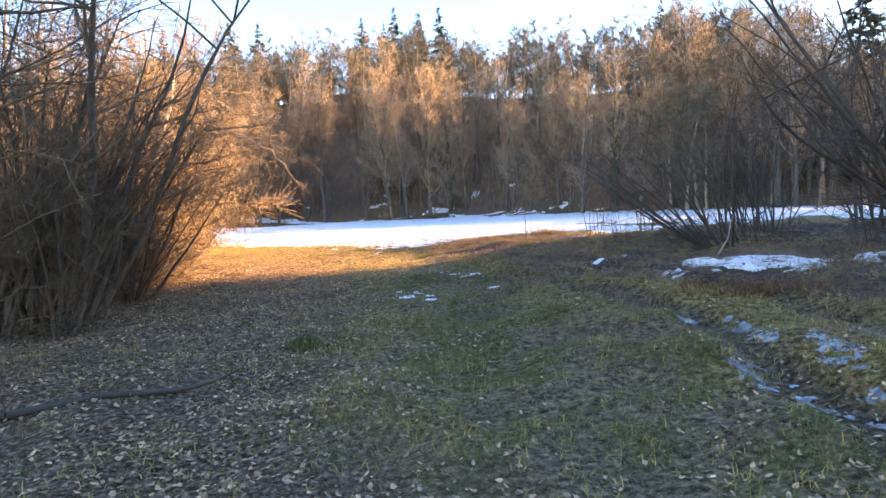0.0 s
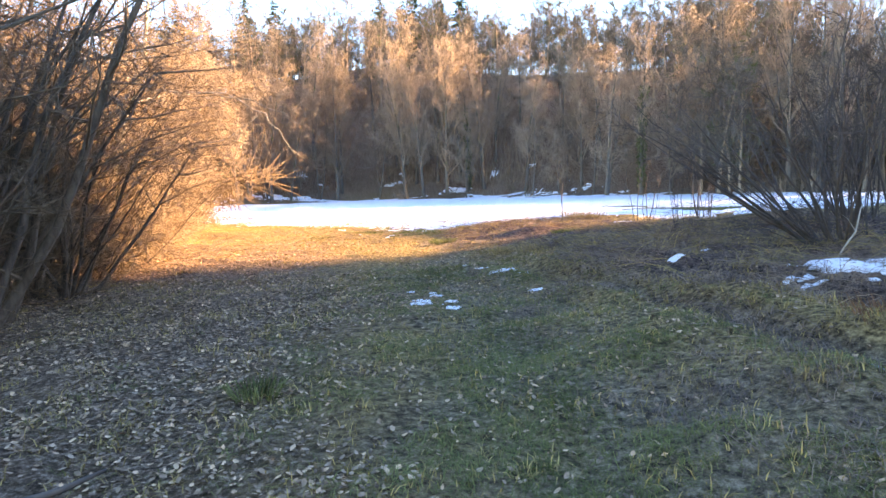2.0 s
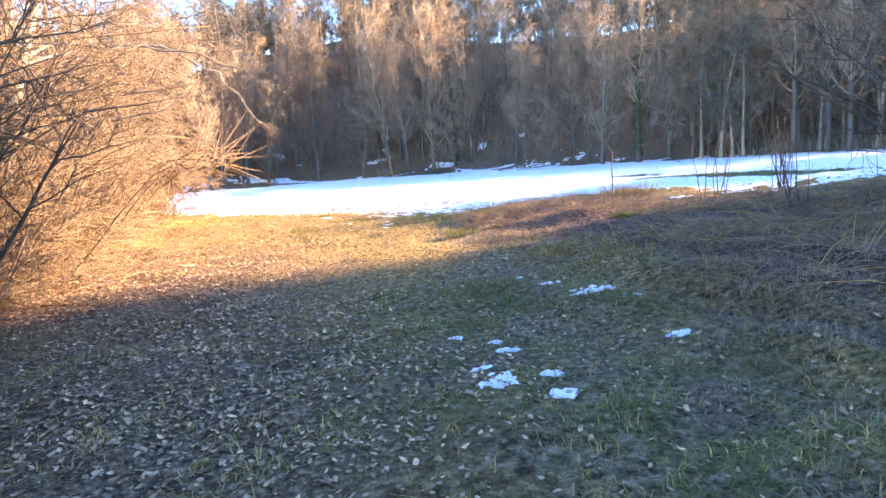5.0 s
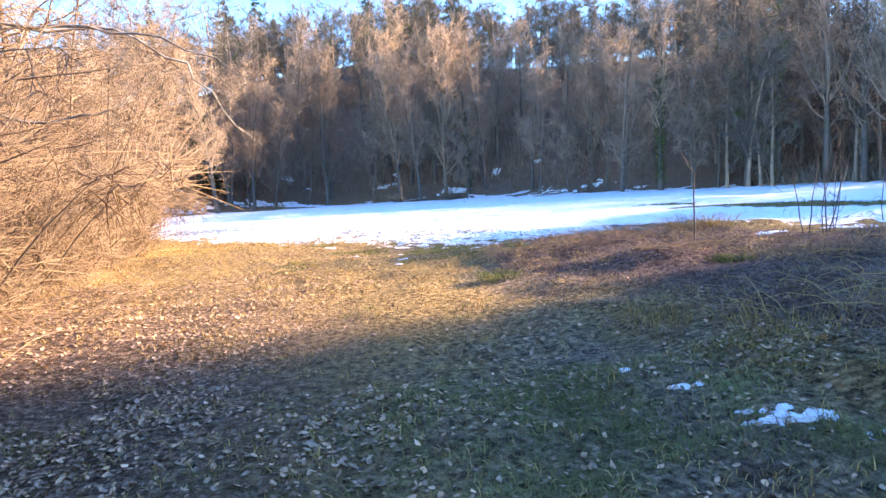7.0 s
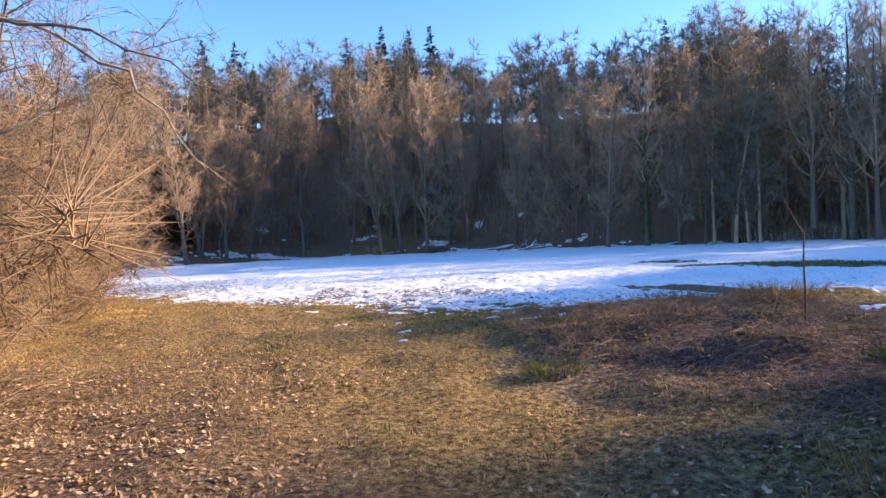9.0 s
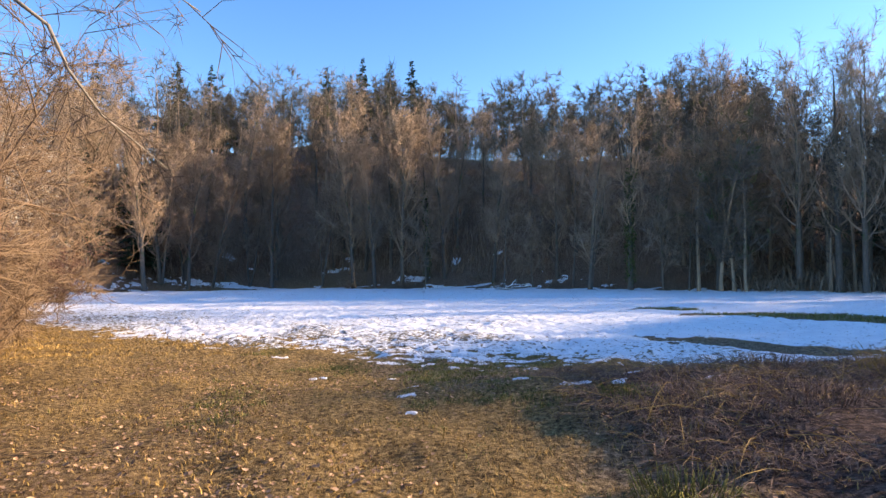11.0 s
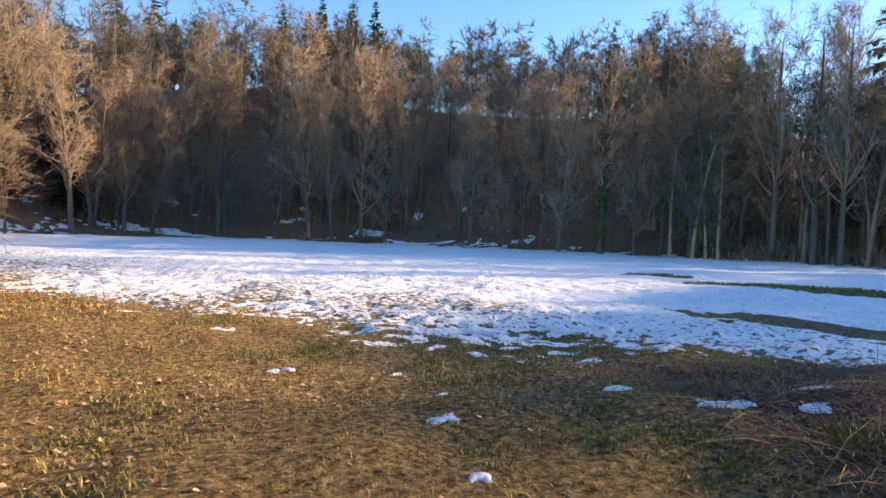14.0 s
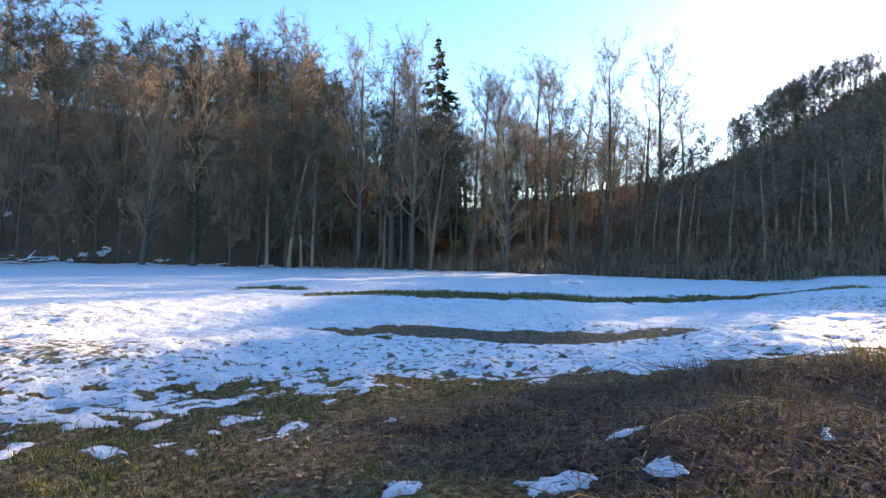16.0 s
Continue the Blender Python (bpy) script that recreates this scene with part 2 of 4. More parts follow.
def spaced(lo, hi, a, b, step, growth):
    """Grid lines from lo to hi: evenly by step between a and b, growing outside."""
    mid = list(np.arange(a, b + 1e-6, step))
    left, right, s = [], [], step
    while (left[-1] if left else a) > lo:
        s *= growth
        left.append((left[-1] if left else a) - s)
    s = step
    while (right[-1] if right else b) < hi:
        s *= growth
        right.append((right[-1] if right else b) + s)
    return np.array(left[::-1] + mid + right)


def smooth_mesh(me):
    me.polygons.foreach_set("use_smooth", [True] * len(me.polygons))
    return me


def grid_mesh(name, xs, ys, height, keep=None):
    X, Y = np.meshgrid(xs, ys)
    Z = height(X, Y)
    nx, ny = len(xs), len(ys)
    idx = np.arange(nx * ny).reshape(ny, nx)
    quads = np.stack([idx[:-1, :-1], idx[:-1, 1:], idx[1:, 1:], idx[1:, :-1]], -1).reshape(-1, 4)
    verts = np.stack([X.ravel(), Y.ravel(), Z.ravel()], 1)
    if keep is not None:
        k = keep(X, Y).ravel()
        quads = quads[k[quads].any(1)]
        used = np.unique(quads)
        remap = np.full(len(verts), -1)
        remap[used] = np.arange(len(used))
        verts, quads = verts[used], remap[quads]
    me = bpy.data.meshes.new(name)
    me.from_pydata(verts.tolist(), [], quads.tolist())
    return smooth_mesh(me), verts


# ---- ground and snow ----
ground_me, gv = grid_mesh("ground", spaced(-1500, 1500, -8, 11, 0.16, 1.09), spaced(-1500, 1500, 0, 31, 0.16, 1.09), land)
zone = ground_me.color_attributes.new("zone", "FLOAT_COLOR", "POINT")
gx, gy = gv[:, 0], gv[:, 1]


def zones(x, y):
    """Weights of green turf, leaf litter and dark brush."""
    wob = 0.9 * fbm(x, y, 2.5, 3)
    woods = rise(beyond_woods(x, y) + wob * 3, -3, 4)
    line = np.interp(y, [0, 3, 6, 8, 13, 17, 20, 22, 24, 26], [7.5, 6.2, 5.0, 3.9, 2.8, 2.3, 2.2, 2.6, 3.5, 4.5])
    bank = rise(x + wob * 0.8 - line, -0.5, 0.7) * (1 - rise(y - np.interp(x, SNOW_X, SNOW_Y) + wob * 0.6, -1.6, -0.2))
    green = np.clip(0.7 - 0.27 * np.abs(x - 1.7 + 0.02 * y), 0, 1) * (1 - 0.75 * rise(y, 12, 17)) + 0.06
    green = np.maximum(green, np.exp(-((x - 2.2) ** 2 / 3 + (y - 24.0) ** 2 / 5)) * 1.2)
    green = np.maximum(green, 0.75 * np.exp(-(((x - 2.3) / 1.2) ** 2 + ((y - 17.5) / 2.5) ** 2)))
    green = np.where((x > 6) & (y > 22), 0.85, green)
    for off in (0.0, 1.1):
        rut = np.abs(x + 0.15 * wob - off - np.interp(y, [-2, 3.2, 6, 9, 14, 20], [2.2, 2.9, 3.5, 3.2, 2.0, 1.0]))
        bank = np.maximum(bank, 0.75 * (1 - rise(rut, 0.08, 0.3)) * (1 - rise(y, 9, 13)))
    litter = rise(-x + wob * 1.5, -1.3 + 0.05 * y, 0.7 + 0.08 * y) * (1 - 0.9 * rise(y, 14, 22)) * 0.9
    litter = np.maximum(litter, woods * 0.95)
    return green, np.clip(litter, 0, 1), np.clip(bank * (1 - woods), 0, 1)


zg, zl, zb = zones(gx, gy)
zone.data.foreach_set("color", np.stack([zg, zl, zb, np.ones_like(zg)], 1).ravel().astype(np.float32))
ground_me.materials.append(GROUND)
tagged(new("ground", ground_me), "winter meadow ground with turf, leaf litter and brown brush", "ground", kind="structure")

snow_me, sv = grid_mesh("snow", spaced(-50, 60, -4, 13, 0.068, 1.04), spaced(-6, 95, 20, 34, 0.068, 1.04),
                       lambda x, y: land(x, y) + snow_depth(x, y),
                       lambda x, y: (snow_depth(x, y) > -0.03) & (beyond_woods(x, y) < 2.5) & (y > np.interp(x, SNOW_X, SNOW_Y) - 5))
worn = np.clip(1.15 - (sv[:, 1] - np.interp(sv[:, 0], SNOW_X, SNOW_Y)) / 13, 0, 1) * np.clip(0.6 + 1.2 * fbm(sv[:, 0], sv[:, 1], 3.0, 2), 0, 1)
snow_me.color_attributes.new("worn", "FLOAT_COLOR", "POINT").data.foreach_set("color", np.repeat(worn[:, None], 4, 1).ravel().astype(np.float32))
snow_me.materials.append(SNOW)
tagged(new("snow", snow_me), "trampled old snow lying over the meadow, melting at its edge", "snow", kind="structure")


# ---- plants ----
class Shape:
    """Collects tubes, spikes and blades into one mesh."""

    def __init__(self):
        self.v, self.f = [], []

    def tube(self, pts, radii, sides=5):
        start = len(self.v)
        for i, (p, r) in enumerate(zip(pts, radii)):
            way = (pts[min(i + 1, len(pts) - 1)] - pts[max(i - 1, 0)]).normalized()
            a = way.cross(Vector((0.31, 0.87, 0.38))).normalized()
            b = way.cross(a)
            for k in range(sides):
                w = 2 * math.pi * k / sides
                self.v.append(p + (a * math.cos(w) + b * math.sin(w)) * r)
        for i in range(len(pts) - 1):
            for k in range(sides):
                q = start + i * sides
                self.f.append((q + k, q + (k + 1) % sides, q + sides + (k + 1) % sides, q + sides + k))
        self.f.append(tuple(range(start + (len(pts) - 1) * sides, start + len(pts) * sides)))

    def spike(self, a, b, r):
        """A twig: a three-sided point from a to b."""
        way = (b - a).normalized()
        s = way.cross(Vector((0.31, 0.87, 0.38))).normalized()
        t = way.cross(s)
        n = len(self.v)
        self.v += [a + s * r, a - s * 0.5 * r + t * 0.87 * r, a - s * 0.5 * r - t * 0.87 * r, b]
        self.f += [(n, n + 1, n + 3), (n + 1, n + 2, n + 3), (n + 2, n, n + 3)]

    def bent(self, a, b, c, r):
        """A twig with a bend: a three-sided tube from a to b and a point to c."""
        way = (b - a).normalized()
        s = way.cross(Vector((0.31, 0.87, 0.38))).normalized()
        t = way.cross(s)
        n = len(self.v)
        for p, q in ((a, r), (b, r * 0.7)):
            self.v += [p + s * q, p - s * 0.5 * q + t * 0.87 * q, p - s * 0.5 * q - t * 0.87 * q]
        self.v.append(c)
        for k in range(3):
            j = (k + 1) % 3
            self.f += [(n + k, n + j, n + 3 + j, n + 3 + k), (n + 3 + k, n + 3 + j, n + 6)]

    def leaf(self, p, along, side, bend):
        n = len(self.v)
        self.v += [p - along, p + side + bend * 0.5, p + along * 1.1, p - side + bend, p + bend * 0.1]
        self.f += [(n, n + 1, n + 4), (n + 1, n + 2, n + 4), (n + 2, n + 3, n + 4), (n + 3, n, n + 4)]

    def mesh(self, name, mat, smooth=True):
        me = bpy.data.meshes.new(name)
        me.from_pydata([tuple(p) for p in self.v], [], self.f)
        me.materials.append(mat)
        return smooth_mesh(me) if smooth else me


def part(name, shape, mat, parent, label=""):
    ob = new(name, shape.mesh(name, mat))
    ob.parent = parent
    return tagged(ob, label)


def rnd_dir(rng):
    while True:
        v = Vector((rng.uniform(-1, 1), rng.uniform(-1, 1), rng.uniform(-1, 1)))
        if 0.05 < v.length < 1:
            return v.normalized()


def limb(rng, p, way, length, steps, wander, lift):
    """A wandering line, turning upward by lift."""
    pts = [p.copy()]
    for _ in range(steps):
        way = (way + rnd_dir(rng) * wander + Vector((0, 0, lift))).normalized()
        p = p + way * (length / steps)
        pts.append(p.copy())
    return pts


def along(pts, f):
    k = f * (len(pts) - 1)
    i = min(int(k), len(pts) - 2)
    return pts[i].lerp(pts[i + 1], k - i), (pts[i + 1] - pts[i]).normalized()


def branchlets(rng, crown, pts, r, count, length, twigs, twig_len, twig_r, lift, spread=0.9, from_f=0.2, bend=False, simple=False):
    """Side branches along a limb, each with its twigs."""
    for _ in range(count):
        f = rng.uniform(from_f, 1.0)
        p, way = along(pts, f)
        out = (way * rng.uniform(0.3, 0.8) + rnd_dir(rng) * spread + Vector((0, 0, lift))).normalized()
        ln = length * rng.uniform(0.5, 1.1) * (1.15 - 0.6 * f)
        sub = limb(rng, p, out, ln, 3, 0.25, lift * 0.4)
        br = max(r * 0.35, twig_r)
        if simple:
            crown.bent(sub[0], sub[2], sub[3], br)
        else:
            crown.tube(sub, [br, br * 0.8, br * 0.6, br * 0.3], 3)
        for _ in range(twigs):
            q, w = along(sub, rng.uniform(0.1, 1.0))
            d = (w * 0.7 + rnd_dir(rng) * 0.75 + Vector((0, 0, lift * 0.6))).normalized()
            tl = twig_len * rng.uniform(0.5, 1.3)
            if bend:
                m = q + d * tl * 0.5
                crown.bent(q, m, m + (d + rnd_dir(rng) * 0.5).normalized() * tl * 0.55, twig_r)
            else:
                crown.spike(q, q + d * tl, twig_r)


def bare_tree(seed, name, label, group, height, radius, clear, limbs, limb_len, subs, twigs, twig_len=0.8, twig_r=0.014,
              lift=0.18, lean=0.0, forks=1, bark=None, twig_mat=None, ivy=0, wander=0.12, bend=False, simple=True, rising=(0.35, 1.1)):
    """A leafless tree: a tapered, wandering trunk, limbs, branches and twigs."""
    rng = random.Random(seed)
    thing = tagged(new(name), label, "tree", group)
    trunk, crown = Shape(), Shape()
    stems = []
    for k in range(forks):
        way = Vector((lean + (rng.uniform(-0.25, 0.25) if forks > 1 else rng.uniform(-0.04, 0.04)), rng.uniform(-0.2, 0.2) if forks > 1 else rng.uniform(-0.04, 0.04), 1)).normalized()
        h = height * (1 if k == 0 else rng.uniform(0.75, 0.95))
        pts = limb(rng, Vector((rng.uniform(-0.15, 0.15) * (forks > 1), rng.uniform(-0.15, 0.15) * (forks > 1), -0.25)), way, h, 10, 0.06, 0.05)
        r = radius * (1 if k == 0 else 0.75)
        radii = [r * (1.35 if i == 0 else 1.05 * (1 - i / 10) ** 0.8 + 0.04) for i in range(11)]
        trunk.tube(pts, radii, 7)
        stems.append((pts, r))
    for pts, r in stems:
        for _ in range(max(limbs // forks, 3)):
            f = clear + (1 - clear) * rng.random()
            p, way = along(pts, f)
            a = rng.uniform(0, 2 * math.pi)
            out = Vector((math.cos(a), math.sin(a), rng.uniform(*rising))).normalized()
            ln = limb_len * (0.55 + 0.6 * math.sin(math.pi * min(0.15 + 0.8 * (f - clear) / (1 - clear), 1.0))) * rng.uniform(0.6, 1.1)
            lr = r * 0.34 * (1.2 - f)
            line = limb(rng, p, out, ln, 5, wander * 1.6, lift)
            crown.tube(line, [lr, lr * 0.85, lr * 0.65, lr * 0.48, lr * 0.32, lr * 0.15], 4)
            branchlets(rng, crown, line, lr, subs, ln * 0.45, twigs, twig_len, twig_r, lift, bend=bend, simple=simple)
        branchlets(rng, crown, pts[6:], r * 0.3, subs, limb_len * 0.35, twigs // 2 + 1, twig_len * 0.7, twig_r, lift, spread=0.6, bend=bend, simple=simple)
    part("trunk", trunk, bark or BARK, thing)
    part("crown", crown, twig_mat or TWIG, thing)
    if ivy:
        s = Shape()
        pts = stems[0][0]
        for _ in range(ivy):
            p, way = along(pts, rng.uniform(0.05, 0.7))
            d = rnd_dir(rng)
            d.z *= 0.3
            q = p + d.normalized() * (radius * rng.uniform(0.8, 2.4))
            sz = rng.uniform(0.06, 0.13)
            s.leaf(q, rnd_dir(rng) * sz, rnd_dir(rng) * sz, rnd_dir(rng) * 0.04)
        part("ivy", s, IVY, thing, "green ivy climbing the trunk")
    return thing


def conifer(seed, label, height, radius, tiers, sparse=1.0):
    """A spruce: straight trunk and drooping boughs hung with needle sprays."""
    rng = random.Random(seed)
    thing = tagged(new("spruce_tree"), label, "tree", "spruces on the hillside")
    trunk, crown = Shape(), Shape()
    pts = [Vector((0, 0, -0.3 + (height + 0.3) * i / 8)) for i in range(9)]
    trunk.tube(pts, [0.22 * (1 - i / 8.6) * height / 16 for i in range(9)], 6)
    for i in range(tiers):
        f = 0.12 + 0.86 * i / (tiers - 1)
        reach = radius * (1 - f) ** 0.85 * rng.uniform(0.8, 1.15) + 0.12
        for k in range(int(6 + 4 * (1 - f))):
            if rng.random() > sparse:
                continue
            a = rng.uniform(0, 2 * math.pi)
            ln = reach * rng.uniform(0.65, 1.15)
            out = Vector((math.cos(a), math.sin(a), 0))
            z = height * f + rng.uniform(-0.3, 0.3)
            base = Vector((0, 0, z))
            mid = base + out * ln * 0.55 + Vector((0, 0, -0.12 * ln))
            tip = base + out * ln + Vector((0, 0, -0.22 * ln + 0.12))
            crown.bent(base, mid, tip, 0.05)
            side = Vector((-out.y, out.x, 0))
            for _ in range(int(3 + 3.5 * ln)):
                g = rng.uniform(0.2, 1.0)
                q = base.lerp(tip, g)
                w = (1.1 - g) * 0.5 * ln + 0.22
                d = (out * rng.uniform(0.2, 0.9) + side * rng.choice((-1, 1)) * rng.uniform(0.3, 1) + Vector((0, 0, rng.uniform(-0.7, 0.05)))).normalized()
                wid = rng.uniform(0.14, 0.28)
                crown.leaf(q + d * w * 0.4, d * w * 0.55, d.cross(Vector((0, 0, 1))).normalized() * wid, Vector((0, 0, -0.1)))
    crown.spike(Vector((0, 0, height - 0.6)), Vector((0, 0, height + 0.5)), 0.06)
    part("trunk", trunk, BARK, thing)
    part("crown", crown, NEEDLE, thing)
    return thing


def shrub(seed, name, label, category, group, height, stems, spread, subs, twigs, stem_r=0.03, twig_len=0.5, twig_r=0.006, lift=0.05,
          lean=(0, 0), bark=None, twig_mat=None, steps=7, base=0.35, fine=True, laterals=5, apart=True, droop=0.0):
    """A bush of many stems rising out of one stool; apart: each stem is a part."""
    rng = random.Random(seed)
    thing = tagged(new(name), label, category, group)
    wood, twig = Shape(), Shape()
    for _ in range(stems):
        a, o = rng.uniform(0, 2 * math.pi), spread * rng.uniform(0.15, 1.0)
        way = Vector((math.cos(a) * o + lean[0], math.sin(a) * o + lean[1], 1)).normalized()
        h = height * rng.uniform(0.6, 1.1)
        r = stem_r * rng.uniform(0.45, 1.15)
        p = Vector((math.cos(a) * base * rng.random(), math.sin(a) * base * rng.random(), -0.12))
        pts = limb(rng, p, way, h, steps, 0.16, 0.03)
        if apart:
            wood = Shape()
        wood.tube(pts, [r * (1.02 - i / steps) ** 0.75 + 0.002 for i in range(steps + 1)], 5)
        if apart:
            part("stem", wood, bark or SHRUB_BARK, thing)
        for _ in range(laterals):
            q, w = along(pts, rng.uniform(0.06, 0.97))
            d = rnd_dir(rng)
            out = (w * 0.45 + Vector((d.x, d.y, d.z * 0.45)) + Vector((lean[0] * 0.4, lean[1] * 0.4, 0.08 - droop))).normalized()
            ln = h * rng.uniform(0.2, 0.42)
            line = limb(rng, q, out, ln, 4, 0.22, lift - droop * 0.3)
            lr = r * 0.38
            twig.tube(line, [lr, lr * 0.8, lr * 0.6, lr * 0.4, lr * 0.2], 3)
            branchlets(rng, twig, line, lr, subs, ln * 0.5, twigs, twig_len, twig_r, lift, from_f=0.1, bend=fine, simple=not fine)
    if not apart:
        part("stem_base", wood, bark or SHRUB_BARK, thing)
    part("twig_mass", twig, twig_mat or SHRUB_TWIG, thing)
    return thing


class Stock:
    """Grown kinds to place: the first place takes the original, the others copies."""

    def __init__(self, *things):
        self.things, self.used = things, set()

    def put(self, k, x, y, turn=0.0, size=1.0, tall=1.0, sink=0.0, label=""):
        ob = self.things[k % len(self.things)]
        z = float(land(x, y)) - sink
        m = Matrix.LocRotScale((x, y, z), Euler((0, 0, turn)), (size, size, size * tall))
        if ob.name in self.used:
            ob = copy_thing(ob, m)
        else:
            self.used.add(ob.name)
            ob.matrix_basis = m
        return tagged(ob, label)


rng = random.Random(11)
WOOD_LABEL = "leafless deciduous tree with reddish-brown twigs in the woods"
woods = Stock(*[
    bare_tree(1 + k, "tree", WOOD_LABEL, "woodland trees", h, r, clear, 40, ln, 8, 6, 1.0, 0.02, lift=lift, forks=forks, rising=(0.4, 1.5))
    for k, (h, r, clear, ln, lift, forks) in enumerate([(17, 0.22, 0.14, 4.8, 0.16, 1), (18.5, 0.24, 0.22, 4.6, 0.2, 1), (16, 0.19, 0.12, 4.8, 0.16, 2), (17.5, 0.22, 0.16, 5.2, 0.14, 2)])])
thin = Stock(*[
    bare_tree(5 + k, "young_tree", "slender leafless young tree at the edge of the woods", "trees at the woods' edge", h, r, clear, 24, ln, 6, 6, 1.1, 0.022, forks=forks, lift=0.08, bark=BARK)
    for k, (h, r, clear, ln, forks) in enumerate([(13, 0.09, 0.25, 3.4, 1), (15, 0.11, 0.3, 3.4, 2), (9.5, 0.08, 0.12, 3.0, 1)])])
tall = Stock(*[
    bare_tree(11 + k, "tall_tree", "tall leafless tree with a long bare trunk against the sky", "tall trees at the meadow's end", h, 0.24, clear, 34, ln, 7, 7, 0.9, 0.015, lift=0.18, forks=forks, rising=(0.5, 1.5))
    for k, (h, clear, ln, forks) in enumerate([(16, 0.22, 4.6, 1), (15, 0.18, 4.8, 2), (17, 0.3, 4.2, 1)])])
spruces = Stock(
    conifer(21, "tall dark green spruce among the bare trees", 17, 4.6, 26),
    conifer(22, "tall dark green spruce among the bare trees", 20, 5.2, 28, 0.9),
)
edge_brush = Stock(*[
    shrub(31 + k, "undergrowth_bush", "leafless brown undergrowth bush at the woods' edge", "bush", "bushes at the woods' edge", h, 9, sp, 3, 6, 0.02, 0.7, 0.015,
          twig_mat=TWIG, fine=False, laterals=4, apart=False) for k, (h, sp) in enumerate([(3.2, 0.8), (2.3, 1.0)])])
HEDGE_LABEL = "tall leafless thicket shrub with tangled orange-brown twigs"
hedge = Stock(*[
    shrub(41 + k, "thicket_shrub", HEDGE_LABEL, "shrub", "thicket along the meadow", h, n, sp, 5, 5, 0.05, 0.5, 0.0048, laterals=7, lean=(0.32, -0.05), droop=0.05)
    for k, (h, n, sp) in enumerate([(6.0, 11, 0.6), (5.0, 12, 0.85)])])
far_hedge = Stock(*[
    shrub(45 + k, "thicket_shrub", HEDGE_LABEL, "shrub", "thicket along the meadow", h, 9, sp, 6, 7, 0.045, 0.6, 0.0085, laterals=8, fine=False, droop=0.08)
    for k, (h, sp) in enumerate([(7.0, 0.6), (8.0, 0.5)])])


def clear_of_sun(x, y, height):
    """Whether a treetop stays below the low sun over the meadow."""
    if y > 50 or y < 9:
        return True
    return float(land(x, y)) + height < 0.304 * (x - shade_from(y + 0.035 * x))


def shade_from(y):
    """How far east of the path the ridge's shade begins."""
    return float(np.interp(y, [12, 18, 23, 27, 31, 35, 39], [-2.3, 0.4, 2.6, 5.5, 12, 20, 28]))


def far_woods(name, label, spots, mats, seed, limbs, subs, twigs, twig_r):
    """Woods too far off to count, joined into one."""
    vs, fs, ms, base = [], [], [], 0
    kinds = []
    for k in range(4):
        t = bare_tree(seed + k, "sample", "", "", 17 + k, 0.2, 0.04 + 0.03 * k, limbs, 5.2, subs, twigs, 1.7, twig_r, lift=0.16)
        got = []
        for c in t.children:
            me = c.data
            co = np.empty(len(me.vertices) * 3)
            me.vertices.foreach_get("co", co)
            tris = [tuple(p.vertices) for p in me.polygons]
            got.append((co.reshape(-1, 3), tris))
        kinds.append(got)
        for c in list(t.children):
            bpy.data.objects.remove(c)
        bpy.data.objects.remove(t)
    r = random.Random(seed)
    for x, y, s in spots:
        a = r.uniform(0, 6.28)
        rot = np.array([[math.cos(a), -math.sin(a), 0], [math.sin(a), math.cos(a), 0], [0, 0, 1]])
        z = float(land(x, y))
        for mi, (co, tris) in enumerate(kinds[r.randrange(4)]):
            vs.append(co @ rot.T * np.array([s * 1.1, s * 1.1, s]) + (x, y, z))
            fs += [tuple(i + base for i in f) for f in tris]
            ms += [mi] * len(tris)
            base += len(co)
    me = bpy.data.meshes.new(name)
    me.from_pydata(np.concatenate(vs), [], fs)
    for m in mats:
        me.materials.append(m)
    me.polygons.foreach_set("material_index", ms)
    return tagged(new(name, me), label, "woods", kind="stuff")


# the edge of the woods round the meadow's far side
for i in range(len(WOODS) - 1):
    (ax, ay), (bx, by) = WOODS[i], WOODS[i + 1]
    if by < -1 or ax < -45:
        continue
    ln = math.hypot(bx - ax, by - ay)
    nx, ny = -(by - ay) / ln, (bx - ax) / ln
    open_end = ax >= 36
    steps = int(ln / 3.1)
    for k in range(steps):
        for row, back in enumerate((1.2, 4.6, 9.0) if not open_end else (1.0, 4.5)):
            f = (k + rng.random()) / steps
            b = back + rng.uniform(-1.2, 1.2)
            x, y = ax + (bx - ax) * f + nx * b, ay + (by - ay) * f + ny * b
            if open_end:
                if y > 43 and rng.random() < (0.85, 0.7)[row]:
                    tall.put(rng.randrange(3), x, y, rng.uniform(0, 6.3), rng.uniform(0.8, 1.1), rng.uniform(0.95, 1.12))
                continue
            kind = thin if rng.random() < (0.55, 0.25, 0.1)[row] else woods
            kind.put(rng.randrange(12), x, y, rng.uniform(0, 6.3), rng.uniform(0.85, 1.02) * (float(np.interp(x, [-20, -4, 10, 30], [0.92, 1.0, 1.05, 1.2])) if row == 0 else float(np.interp(x, [-20, -4, 10, 20, 30], [0.98, 1.08, 1.04, 0.85, 0.8]))), rng.uniform(0.92, 1.08))
        for _ in range(2 if open_end else (1 if k % 2 else 0)):
            f, b = (k + rng.random()) / steps, rng.uniform(0.0, 6)
            edge_brush.put(rng.randrange(2), ax + (bx - ax) * f + nx * b, ay + (by - ay) * f + ny * b, rng.uniform(0, 6.3), rng.uniform(0.5, 1.0) * (1.25 if open_end else 1), 0.9)

